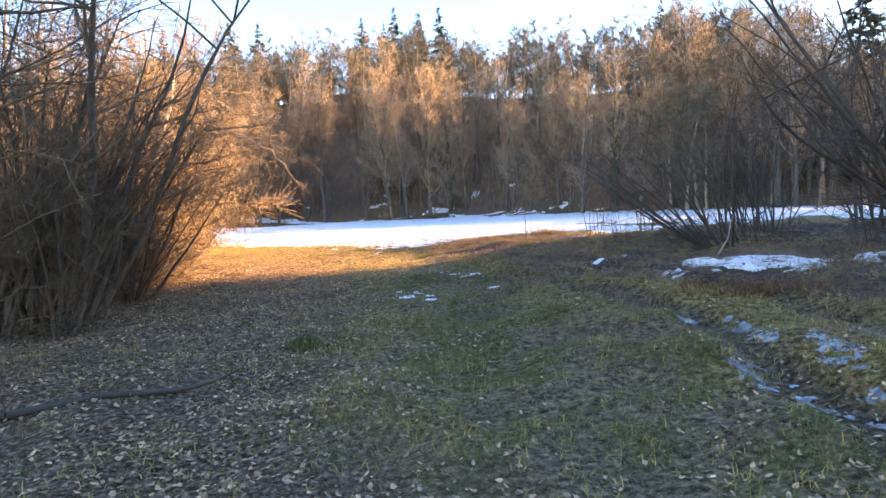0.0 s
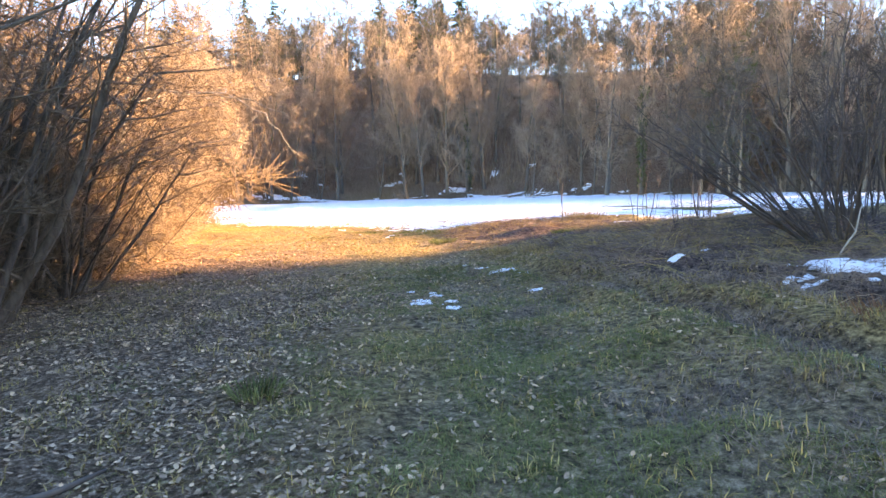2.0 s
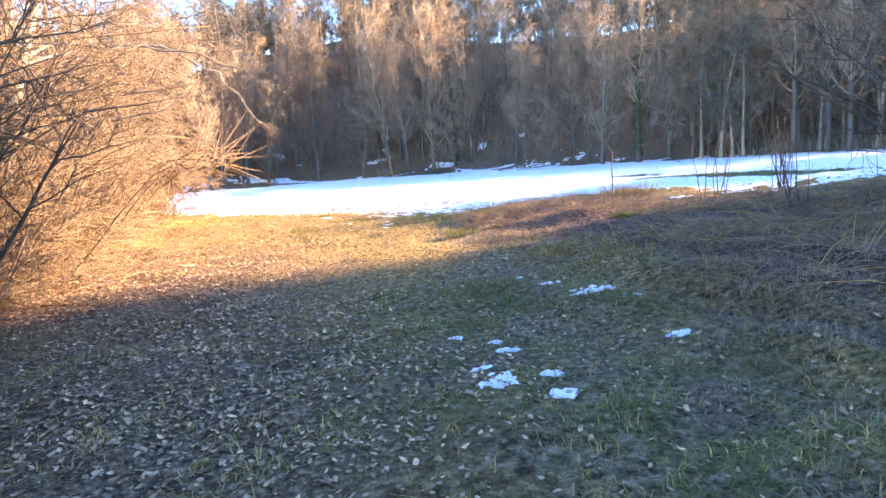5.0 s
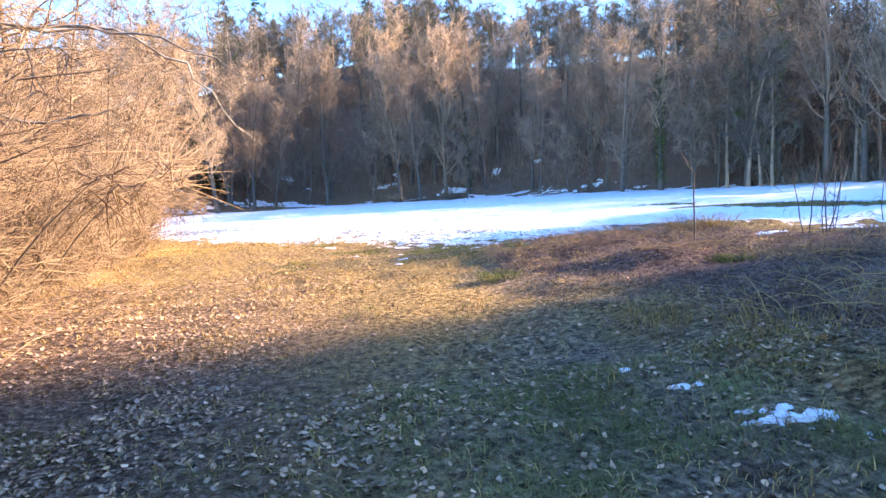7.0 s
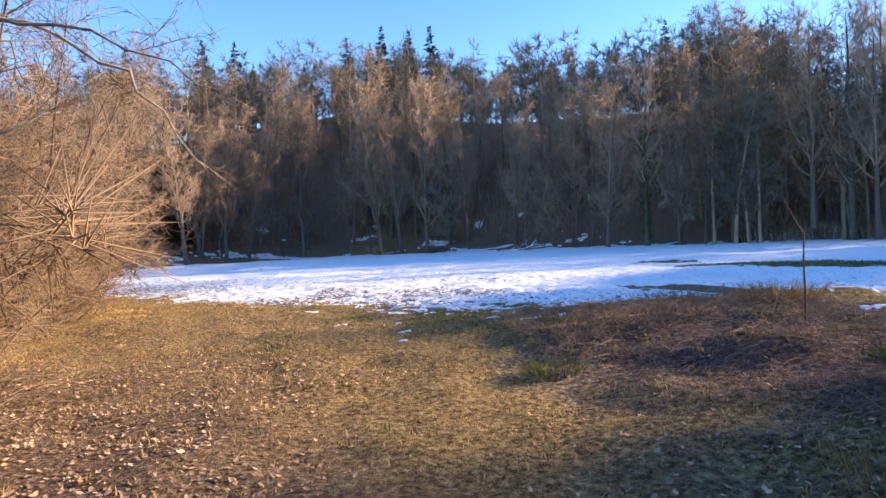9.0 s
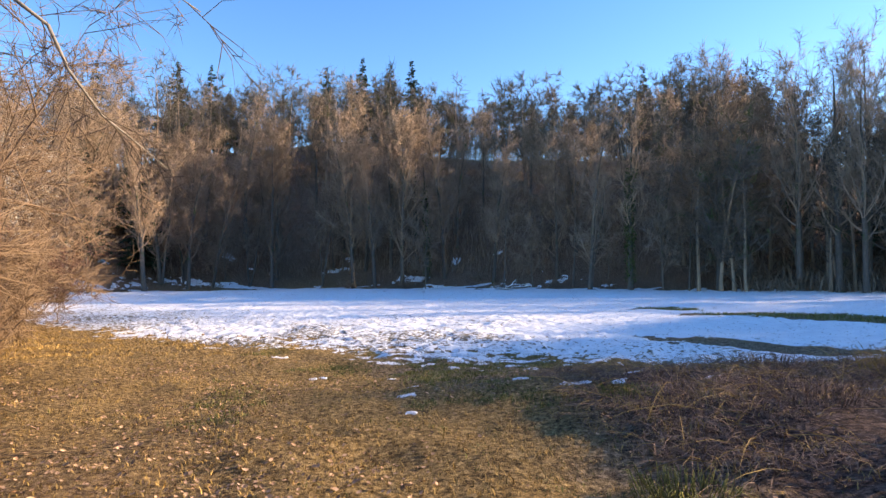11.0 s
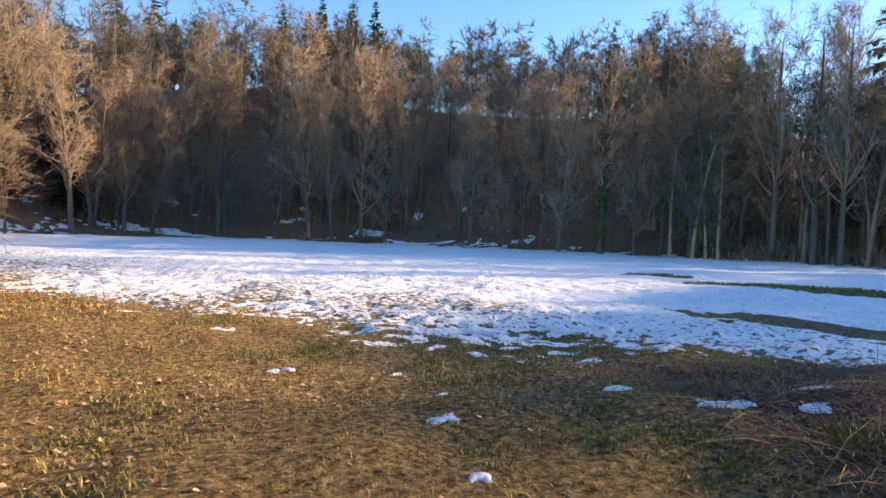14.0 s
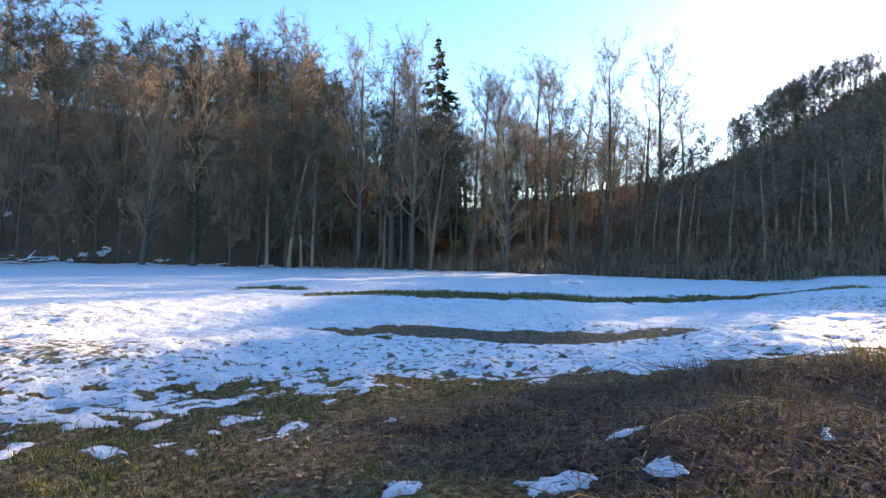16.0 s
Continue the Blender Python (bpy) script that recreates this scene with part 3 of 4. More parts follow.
# round-crowned trees and brush closing the valley
for k, (x, y) in enumerate([(52, 50), (56, 47), (50, 48), (60, 48), (47, 53), (59, 51), (66, 49), (55, 54), (49, 58), (62, 54)]):
    tall.put(k, x, y, k * 2.1, 0.92 + 0.03 * (k % 4), 1.05)
for k, (x, y, s) in enumerate([(57, 43, 0.92), (63, 44, 0.9), (60, 40, 0.76), (59, 37, 0.7), (65, 40, 0.72), (55, 45, 0.9), (68, 44, 0.75), (62, 35.5, 1.08), (57, 39.5, 1.02), (64, 38, 0.98), (66, 34, 0.8)]):
    tall.put(k + 1, x, y, k * 1.9, s, 1.02)
for k in range(26):
    f, b = (k + rng.random()) / 26, rng.uniform(1.0, 9.0)
    edge_brush.put(k, 46.5 + b + 2 * f, 62 - 36 * f, k * 1.3, rng.uniform(0.9, 1.5), 1.0)

# woods up the hillside: the nearer trees one by one, the rest joined
spots, crest, valley = [], [], []
for i in range(33):
    for j in range(18):
        x, y = -80 + 5.4 * i + rng.uniform(-2.2, 2.2), 58 + 5.2 * j + rng.uniform(-2.2, 2.2)
        d = float(beyond_woods(np.array(x), np.array(y)))
        if d < 12 or d > 66 or abs(math.degrees(math.atan2(x, y - 20))) > 47:
            continue
        if d < 17 and x > -40:
            woods.put(rng.randrange(4), x, y, rng.uniform(0, 6.3), rng.uniform(0.78, 0.98) * (0.8 if x > 14 else 1.0), rng.uniform(0.9, 1.1))
        elif d > 34:
            crest.append((x, y, rng.uniform(0.44, 0.6)))
        else:
            spots.append((x, y, rng.uniform(0.62, 0.8)))
for _ in range(95):
    a, d = radians(rng.uniform(36, 70)), rng.uniform(52, 86)
    x, y, s = d * math.sin(a), 20 + d * math.cos(a), rng.uniform(0.6, 0.82)
    if clear_of_sun(x, y, 18 * s):
        (spots if a < radians(44) else valley).append((x, y, s))
for _ in range(18):
    a, d = radians(rng.uniform(62, 80)), rng.uniform(60, 90)
    x, y, s = d * math.sin(a), 20 + d * math.cos(a), rng.uniform(0.5, 0.7)
    if clear_of_sun(x, y, 18 * s):
        valley.append((x, y, s))
far_woods("valley_woods", "open leafless woods at the meadow's end", valley, (BARK, TWIG), 330, 20, 4, 5, 0.03)
far_woods("hillside_woods", "dense leafless woods climbing the hillside", spots, (BARK, TWIG), 300, 24, 5, 5, 0.045)
far_woods("crest_woods", "leafless woods along the hill's crest", crest, (BARK, TWIG), 310, 18, 5, 6, 0.07)
low_crest = []
while len(low_crest) < 210:
    x, y = rng.uniform(-60, 75), rng.uniform(100, 160)
    if 46 < float(beyond_woods(np.array(x), np.array(y))) < 74:
        low_crest.append((x, y, rng.uniform(0.3, 0.42)))
far_woods("crest_thicket", "bare scrub filling the hill's crest", low_crest, (BARK, TWIG), 340, 12, 4, 5, 0.12)
spots = []
for _ in range(150):
    y = rng.uniform(-10, 66)
    x, s = rng.uniform(54, 118), rng.uniform(0.4, 0.62)
    if clear_of_sun(x, y, 18 * s):
        spots.append((x, y, s))
for _ in range(125):
    x, y = rng.uniform(99, 117), rng.uniform(6, 36)
    s = min(0.62, (0.304 * (x - shade_from(y + 0.035 * x)) - float(land(x, y))) / 18.5)
    if s > 0.2:
        spots.append((x, y, s))
far_woods("ridge_woods", "dark leafless woods covering the eastern ridge", spots, (BARK, TWIG), 320, 16, 4, 5, 0.06)

# spruces that stand above the woods: place and height of the tip
for k, (x, y, tip) in enumerate([(-33.5, 117, 34.4), (-36, 118, 32), (-27, 144, 42.9), (-24.5, 143, 41.3), (-20.6, 145, 42.9), (-15, 130, 38),
                                 (3, 141, 43), (8, 141, 46.5), (10, 134, 43), (12, 128, 40), (14, 122, 38), (17.3, 147, 49.6), (19, 128, 41), (22, 135, 43), (66, 122, 41), (69.9, 126, 43.1),
                                 (53.5, 57.5, 22.8), (72, 70, 21), (-22, 78, 13), (-20, 84, 15), (-17, 80, 11)]):
    spruces.put(k, x, y, k * 1.7, 0.96 * (tip + 1.5 - float(land(x, y))) / (17.5 if k % 2 == 0 else 20.5), 1 / 0.96)
birch = Stock(bare_tree(51, "pale_tree", "pale-barked leafless tree with several forking stems, sunlit", "", 13, 0.14, 0.2, 24, 3.6, 7, 6, 0.9, 0.02, forks=3, bark=PALE_BARK, twig_mat=PALE_BARK))
birch.put(0, -18.2, 58, 1.0)
ivy_tree = Stock(bare_tree(52, "ivy_tree", "leafless tree with ivy climbing its trunk", "", 17, 0.24, 0.35, 22, 4.4, 7, 6, 1.0, 0.014, ivy=1400))
ivy_tree.put(0, 28.9, 64.5, 0.4)
ivy_tree.put(0, 12.4, 79.5, 2.4, 0.9)

red_bush = Stock(shrub(33, "red_bush", "reddish-brown leafless bush at the thicket's end", "bush", "reddish bushes", 3.0, 12, 0.9, 4, 6, 0.02, 0.5, 0.011, bark=RED_TWIG, twig_mat=RED_TWIG, fine=False, laterals=5, apart=False))
for x, y, s in ((-16.4, 54.5, 1.2), (-18.6, 55.5, 1.4), (-20.5, 56, 1.4), (-14.8, 52.8, 0.9), (-17.4, 52.6, 1.0)):
    red_bush.put(0, x, y, x, s)

# thicket along the meadow's western side
line_x, line_y = [-4.7, -4.5, -4.9, -6.3, -8.0, -12.5, -18, -24], [5, 10, 13, 18, 27, 40, 55, 66]
for k in range(11):
    y = 8.8 + 1.15 * k
    x = float(np.interp(y, line_y, line_x)) - rng.uniform(0.0, 0.6)
    hedge.put(k, x, y, rng.uniform(-0.5, 0.5), rng.uniform(0.75, 0.98))
for k in range(28):
    f = k / 27
    y = 5.0 + 57 * f ** 1.1
    x = float(np.interp(y, line_y, line_x))
    if y > 37:
        continue
    if y > 20:
        far_hedge.put(k, x, y, rng.uniform(0, 6.3), rng.uniform(0.65, 0.9))
    if k % 3 == 0:
        far_hedge.put(k + 1, x - rng.uniform(2.4, 4.2), y + rng.uniform(-1, 1), rng.uniform(0, 6.3), rng.uniform(0.9, 1.2))

for k, (x, y, s) in enumerate([(-4.2, 8.9, 0.72), (-4.2, 11.6, 0.7)]):
    hedge.put(k, x, y, 0.4 * math.sin(k * 2.1), s)
for k, (x, y, s) in enumerate([(-5.6, 10.4, 0.95), (-5.6, 12.6, 0.95)]):
    hedge.put(k, x, y, 0.5 * math.sin(k * 1.7), s * 1.1)

# low twiggy growth along the thicket's foot
apron = Stock(*[
    shrub(34 + k, "low_thicket_bush", "low tangled orange-brown bush at the foot of the thicket", "bush", "bushes at the thicket's foot", h, 8, sp, 5, 6, 0.014, 0.4, 0.0045,
          laterals=5, fine=False, droop=0.1) for k, (h, sp) in enumerate([(2.0, 1.0), (1.5, 1.2)])])
for k in range(24):
    y = 13.5 + 22 * (k / 23) ** 1.2
    x = float(np.interp(y, line_y, line_x)) + rng.uniform(0.1, 0.7)
    apron.put(k, x, y, rng.uniform(0, 6.3), rng.uniform(0.75, 1.15) * (1 + 0.012 * y))


def overhanging_tree(x, y):
    """A slanting tree whose long limbs droop over the grass."""
    thing = tagged(new("overhanging_tree"), "slanting leafless tree with long pale limbs drooping over the grass", "tree")
    r = random.Random(58)
    trunk = Shape()
    stem = [Vector(p) for p in ((0, 0, -0.2), (0.25, 0.05, 1.2), (0.6, 0.1, 2.4), (0.9, 0.1, 3.5), (1.3, 0.2, 4.6), (1.5, 0.2, 5.8))]
    trunk.tube(stem, [0.13, 0.11, 0.095, 0.08, 0.055, 0.02], 8)
    part("trunk", trunk, GREY_BARK, thing)
    for i, tips in ((2, ((0.9, 0.8, 2.85), (2.0, 0.7, 2.65), (2.9, 0.6, 2.8), (3.6, 0.6, 3.3))),
                    (3, ((1.2, 0.8, 4.0), (2.2, 0.8, 3.9), (3.2, 0.6, 3.75), (4.2, 0.4, 3.35), (4.9, 0.3, 2.9))),
                    (3, ((1.6, 0.9, 3.9), (2.8, 1.1, 3.9), (3.7, 0.9, 3.4), (4.1, 0.9, 2.75), (4.55, 1.3, 2.3)))):
        knots = [stem[i]] + [Vector(p) for p in tips]
        line = []
        for a, b in zip(knots[:-1], knots[1:]):
            line += [a + rnd_dir(r) * 0.03, a.lerp(b, 0.35) + rnd_dir(r) * 0.07, a.lerp(b, 0.7) + rnd_dir(r) * 0.07]
        line.append(knots[-1])
        bough = Shape()
        bough.tube(line, [0.034 * (1 - 0.92 * k / (len(line) - 1)) for k in range(len(line))], 6)
        bough_ob = part("limb", bough, GREY_BARK, thing)
        twig = Shape()
        branchlets(r, twig, line, 0.01, 22, 0.8, 7, 0.3, 0.0028, -0.12, spread=0.7, from_f=0.25, bend=True)
        part("twig_mass", twig, SHRUB_BARK, bough_ob)
    thing.location = (x, y, float(land(x, y)))


overhanging_tree(-6.0, 16.5)

# old stools with thick leaning stems at the thicket's near end
old_stool = Stock(shrub(47, "old_hazel", "leafless shrub of thick dark leaning stems in front of the thicket", "shrub", "thicket along the meadow", 6.4, 6, 0.35, 4, 5, 0.075, 0.45, 0.0045,
                        lean=(0.35, 0.0), bark=SHRUB_BARK, laterals=8, steps=9))
old_stool.put(0, -4.3, 9.6, 0.2, 1.0)
old_stool.put(0, -4.9, 7.2, -0.5, 0.9)

# trees reaching out of the thicket over the grass
reaching = Stock(bare_tree(53, "spreading_tree", "leafless tree with long branches spreading over the grass", "", 9.5, 0.13, 0.3, 20, 4.8, 8, 7, 0.5, 0.006,
                           lift=0.0, bark=SHRUB_BARK, twig_mat=SHRUB_TWIG, bend=True, simple=False, rising=(0.0, 0.5)))
reaching.put(0, -7.0, 22.5, 3.0, 0.9)
reaching.put(0, -5.6, 8.0, 1.9, 0.85)

# bushes and trees on the bank
bank_bush = Stock(shrub(61, "willow_bush", "dark leafless bush with arching stems fanning out low", "bush", "", 3.9, 20, 0.9, 4, 4, 0.03, 0.4, 0.004, lean=(-0.75, 0.1),
                        bark=DARK_TWIG, twig_mat=DARK_TWIG, laterals=4))
bank_bush.put(0, 6.9, 10.6, 0.0, 0.92)
upright = Stock(shrub(62, "upright_bush", "dark leafless bush of thin upright stems", "bush", "bushes on the bank", 4.2, 11, 0.35, 3, 3, 0.02, 0.4, 0.004, bark=DARK_TWIG, twig_mat=DARK_TWIG, laterals=4, base=0.8))
upright.put(0, 8.4, 11.6, 0.5, 1.0)
upright.put(0, 9.9, 13.4, 2.2, 0.85)
upright.put(0, 9.2, 9.4, 4.0, 1.1)
upright.put(0, 11.2, 11.0, 1.2, 1.2)
broad = Stock(shrub(65, "upright_bush", "tall dark leafless bush with stems leaning over the bank", "bush", "bushes on the bank", 5.2, 13, 0.5, 4, 4, 0.026, 0.45, 0.004, lean=(-0.4, 0.0), bark=DARK_TWIG, twig_mat=DARK_TWIG, laterals=5, base=0.6))
broad.put(0, 9.6, 13.3, 0.0, 0.75)
leaning = Stock(shrub(63, "leaning_tree", "dark leafless tree with crooked limbs leaning out over the bank", "tree", "leaning trees", 5.6, 6, 0.35, 3, 4, 0.06, 0.45, 0.005, lean=(-0.85, -0.1),
                      bark=DARK_TWIG, twig_mat=DARK_TWIG, laterals=6, steps=9))
leaning.put(0, 8.2, 7.2, 0.0)
leaning.put(0, 9.6, 9.0, 0.5, 0.9)
saplings = Stock(shrub(64, "sapling_clump", "clump of thin bare sapling stems in dead grass", "sapling", "saplings on the bank", 1.7, 7, 0.25, 1, 2, 0.011, 0.2, 0.004, bark=DARK_TWIG, twig_mat=DARK_TWIG, laterals=2))
for x, y, s in ((7.3, 17.5, 1.0), (8.6, 17.2, 1.1), (9.6, 18.6, 0.8), (6.4, 14.2, 0.7)):
    saplings.put(0, x, y, x * 3, s)


def lone_sapling():
    """A single thin stem with a forked, bent top."""
    thing = tagged(new("lone_sapling"), "single thin dark sapling stem with a bent forked top", "sapling")
    z = float(land(4.93, 17.3))
    stem, twig = Shape(), Shape()
    stem.tube([Vector((0, 0, -0.1)), Vector((0.01, 0, 0.35)), Vector((0.0, 0, 0.75)), Vector((0.015, 0, 1.1))], [0.014, 0.013, 0.011, 0.008], 6)
    twig.tube([Vector((0.015, 0, 1.08)), Vector((-0.08, 0, 1.22)), Vector((-0.2, 0.02, 1.45)), Vector((-0.28, 0.03, 1.62))], [0.007, 0.006, 0.004, 0.002], 4)
    twig.spike(Vector((-0.08, 0, 1.22)), Vector((-0.05, 0.04, 1.5)), 0.004)
    twig.spike(Vector((0.01, 0, 0.9)), Vector((0.12, 0.03, 1.15)), 0.004)
    twig.spike(Vector((0.0, 0, 0.6)), Vector((-0.1, 0.05, 0.8)), 0.003)
    part("stem", stem, DARK_TWIG, thing)
    part("forked_top", twig, DARK_TWIG, thing)
    thing.location = (4.93, 17.3, z)


lone_sapling()


# ---- small things on the ground ----
def patch(name, label, category, group, x, y, rx, ry, turn, mat, thick, seed, step=0.05, ragged=0.55, grain=0.4):
    """A thin irregular sheet that dips under the ground at its rim."""
    n = int(max(rx, ry) * 1.7 / step)
    n = min(n, 60)
    g = np.linspace(-1.7, 1.7, 2 * n + 1)
    U, V = np.meshgrid(g, g)
    c, s = math.cos(turn), math.sin(turn)
    X, Y = x + U * rx * c - V * ry * s, y + U * rx * s + V * ry * c
    size = max(0.1, grain * (rx + ry) / 2)
    m = 1 - np.hypot(U, V) + ragged * 1.3 * fbm(X + seed * 3.7, Y, size, 4, 0.6)
    Z = land(X, Y) + np.clip(m * 2.5, -1, 1) * thick + 0.25 * thick * fbm(X, Y + seed, 0.2, 2)
    idx = np.arange(U.size).reshape(U.shape)
    quads = np.stack([idx[:-1, :-1], idx[:-1, 1:], idx[1:, 1:], idx[1:, :-1]], -1).reshape(-1, 4)
    quads = quads[(m.ravel() > -0.25)[quads].any(1)]
    used = np.unique(quads)
    remap = np.full(U.size, -1)
    remap[used] = np.arange(len(used))
    me = bpy.data.meshes.new(name)
    me.from_pydata(np.stack([X.ravel(), Y.ravel(), Z.ravel()], 1)[used].tolist(), [], remap[quads].tolist())
    me.materials.append(mat)
    return tagged(new(name, smooth_mesh(me)), label, category, group)


SNOW_ON_BANK = [
    (5.9, 8.1, 1.6, 0.9, -0.4), (7.9, 7.9, 0.6, 0.4, 0.3), (4.24, 10.17, 0.16, 0.1, 0), (5.0, 10.8, 0.14, 0.08, 0.4), (2.1, 11.62, 0.34, 0.17, -0.5),
    (2.45, 11.3, 0.18, 0.09, 0.2), (1.94, 12.28, 0.16, 0.08, 0), (1.72, 12.7, 0.1, 0.06, 0), (2.3, 10.25, 0.13, 0.09, 0), (0.78, 9.72, 0.24, 0.2, 0.2),
    (1.08, 9.78, 0.18, 0.07, -0.2), (1.1, 9.45, 0.18, 0.08, -0.3), (0.69, 11.05, 0.15, 0.1, 0), (0.98, 10.75, 0.11, 0.09, 0), (1.0, 10.5, 0.15, 0.08, 0),
    (0.7, 10.1, 0.11, 0.06, 0), (0.69, 21.65, 0.24, 0.17, 0.8),
]
SNOW_BY_MEADOW = [
    (0.55, 20.5, 0.12, 0.09, 0), (0.94, 22.5, 0.13, 0.08, 0), (2.9, 21.15, 0.3, 0.2, -0.5), (3.2, 20.65, 0.26, 0.2, 0.9), (3.6, 21.0, 0.18, 0.08, -0.5),
    (2.37, 21.85, 0.18, 0.11, 0.5), (-0.46, 23.9, 0.3, 0.12, 0.3), (0.77, 23.5, 0.13, 0.08, 0), (4.9, 20.4, 0.2, 0.08, -0.5), (4.0, 19.9, 0.13, 0.07, 0),
    (5.3, 18.9, 0.4, 0.12, 0.1), (6.9, 18.3, 0.5, 0.15, -0.3), (7.0, 19.9, 0.5, 0.2, -0.5), (8.4, 18.2, 0.6, 0.25, -0.4), (-1.2, 26.4, 0.3, 0.14, 0.2),
    (1.0, 25.2, 0.35, 0.14, 0.2), (-2.6, 28.0, 0.4, 0.15, 0.2),
]
for k, (x, y, rx, ry, a) in enumerate(SNOW_ON_BANK + SNOW_BY_MEADOW):
    rx, ry = (rx, ry) if rx > 1 else (rx * 0.66, ry * 0.75)
    patch("snow_patch", "small remnant patch of old white snow on the grass", "snow", "snow patches", x, y, rx * 0.72, ry * 0.72, a, SNOW, 0.016 if rx < 1 else 0.06, k, max(0.015, 0.06 * ry), 1.5 if rx < 1 else 0.9, 0.3)
edge = random.Random(77)
for k in range(16):
    x = -24 + 3.1 * k + edge.uniform(-1, 1)
    y = float(np.interp(x, WOODS[:9, 0], WOODS[:9, 1])) + edge.uniform(2.5, 5.0)
    patch("snow_patch", "old snow lying between the trunks at the woods' edge", "snow", "snow under the trees", x, y, edge.uniform(1.2, 2.4), edge.uniform(0.7, 1.3), edge.uniform(-0.4, 0.4), SNOW, 0.22, 40 + k, 0.12, 1.2)
for k in range(18):
    x = edge.uniform(-26, 36)
    y = float(np.interp(x, WOODS[:11, 0], WOODS[:11, 1])) + edge.uniform(3, 9)
    patch("snow_patch", "old snow lying on the wooded slope", "snow", "snow under the trees", x, y, edge.uniform(0.45, 1.1), edge.uniform(0.2, 0.4), edge.uniform(-0.3, 0.3), SNOW, 0.1, 70 + k, 0.08, 1.2)
for k, (x, y, rx, ry, a) in enumerate([(3.5, 5.0, 0.42, 0.13, 1.35), (2.95, 4.2, 0.36, 0.13, 1.25), (3.5, 3.95, 0.36, 0.13, 1.2), (2.95, 3.5, 0.34, 0.12, 1.3), (2.92, 2.95, 0.3, 0.12, 1.3), (3.3, 5.7, 0.22, 0.1, 1.3)]):
    patch("frozen_puddle", "bluish frozen puddle in a muddy wheel rut", "puddle", "frozen puddles", x, y, rx * 0.85, ry * 0.7, a, ICE, 0.006, 100 + k, 0.025, 1.6, 0.3)


def strew(name, label, count, box, weight, build, mat, category, seed, clump=1, reach=0.05):
    """Scatters many small pieces over a stretch of ground, as one object."""
    r = np.random.RandomState(seed)
    x0, x1, y0, y1 = box
    tries = count // clump * 5
    x, y = r.uniform(x0, x1, tries), r.uniform(y0, y1, tries)
    keep = np.where(r.rand(tries) < weight(x, y))[0][:count // clump]
    x, y = np.repeat(x[keep], clump), np.repeat(y[keep], clump)
    if clump > 1:
        s = np.repeat(r.uniform(0.4, 1.3, len(keep)), clump) * reach
        x, y = x + r.normal(0, 1, len(x)) * s, y + r.normal(0, 1, len(y)) * s
    v, f = build(x, y, land(x, y), r)
    me = bpy.data.meshes.new(name)
    me.from_pydata(v, [], f)
    me.materials.append(mat)
    return tagged(new(name, me), label, category, kind="stuff")


def blades(lo, hi, width, lay):
    """Grass blades: a bent strip of three triangles each."""
    def build(x, y, z, r):
        n = len(x)
        a, h, w = r.uniform(0, 6.28, n), r.uniform(lo, hi, n), width * r.uniform(0.6, 1.3, n)
        l = lay * r.uniform(0.2, 1.2, n)
        dx, dy, sx, sy = np.cos(a), np.sin(a), -np.sin(a), np.cos(a)
        tw = r.uniform(-0.6, 0.6, n)
        pts = []
        for side, up, out in ((-1, 0, 0), (1, 0, 0), (-0.8, 0.55, 0.3), (0.8, 0.55, 0.3), (0, 1, 1)):
            o = out * l * h
            zz = up * h * np.sqrt(np.maximum(1 - np.minimum(out * l * 0.75, 0.96) ** 2, 0.05)) * (1 - 0.35 * np.minimum(l, 1.5))
            pts.append(np.stack([x + dx * o + (sx + dx * tw) * side * w / 2, y + dy * o + (sy + dy * tw) * side * w / 2, z - 0.006 + zz], 1))
        v = np.stack(pts, 1).reshape(-1, 3)
        b = np.arange(n)[:, None] * 5
        f = [tuple(q) for q in (b + np.array([0, 1, 3, 2])).tolist()] + [tuple(q) for q in (b + np.array([2, 3, 4])).tolist()]
        return v, f
    return build


def leaves(lo, hi):
    """Fallen leaves: uneven rims, cupped, curled and tilted."""
    def build(x, y, z, r):
        n = len(x)
        a, s = r.uniform(0, 6.28, n), r.uniform(lo, hi, n)
        tilt, roll, cup = r.uniform(-0.5, 0.5, n), r.uniform(-0.5, 0.5, n), r.uniform(-0.1, 0.6, n)
        dx, dy = np.cos(a), np.sin(a)
        pts = []
        for u, w in ((-1, 0), (-0.35, 0.55), (0.45, 0.6), (1, 0.1), (0.35, -0.6), (-0.4, -0.5), (0, 0)):
            k = r.uniform(0.7, 1.15, n) if u or w else 1
            u, w = u * k, w * k
            lift = cup * np.hypot(u, w) * r.uniform(0.3, 1.0, n)
            pts.append(np.stack([x + (dx * u - dy * w) * s, y + (dy * u + dx * w) * s, z + 0.012 + s * (tilt * u + roll * w + lift)], 1))
        v = np.stack(pts, 1).reshape(-1, 3)
        b = np.arange(n)[:, None] * 7
        f = []
        for k in range(6):
            f += [tuple(q) for q in (b + np.array([k, (k + 1) % 6, 6])).tolist()]
        return v, f
    return build


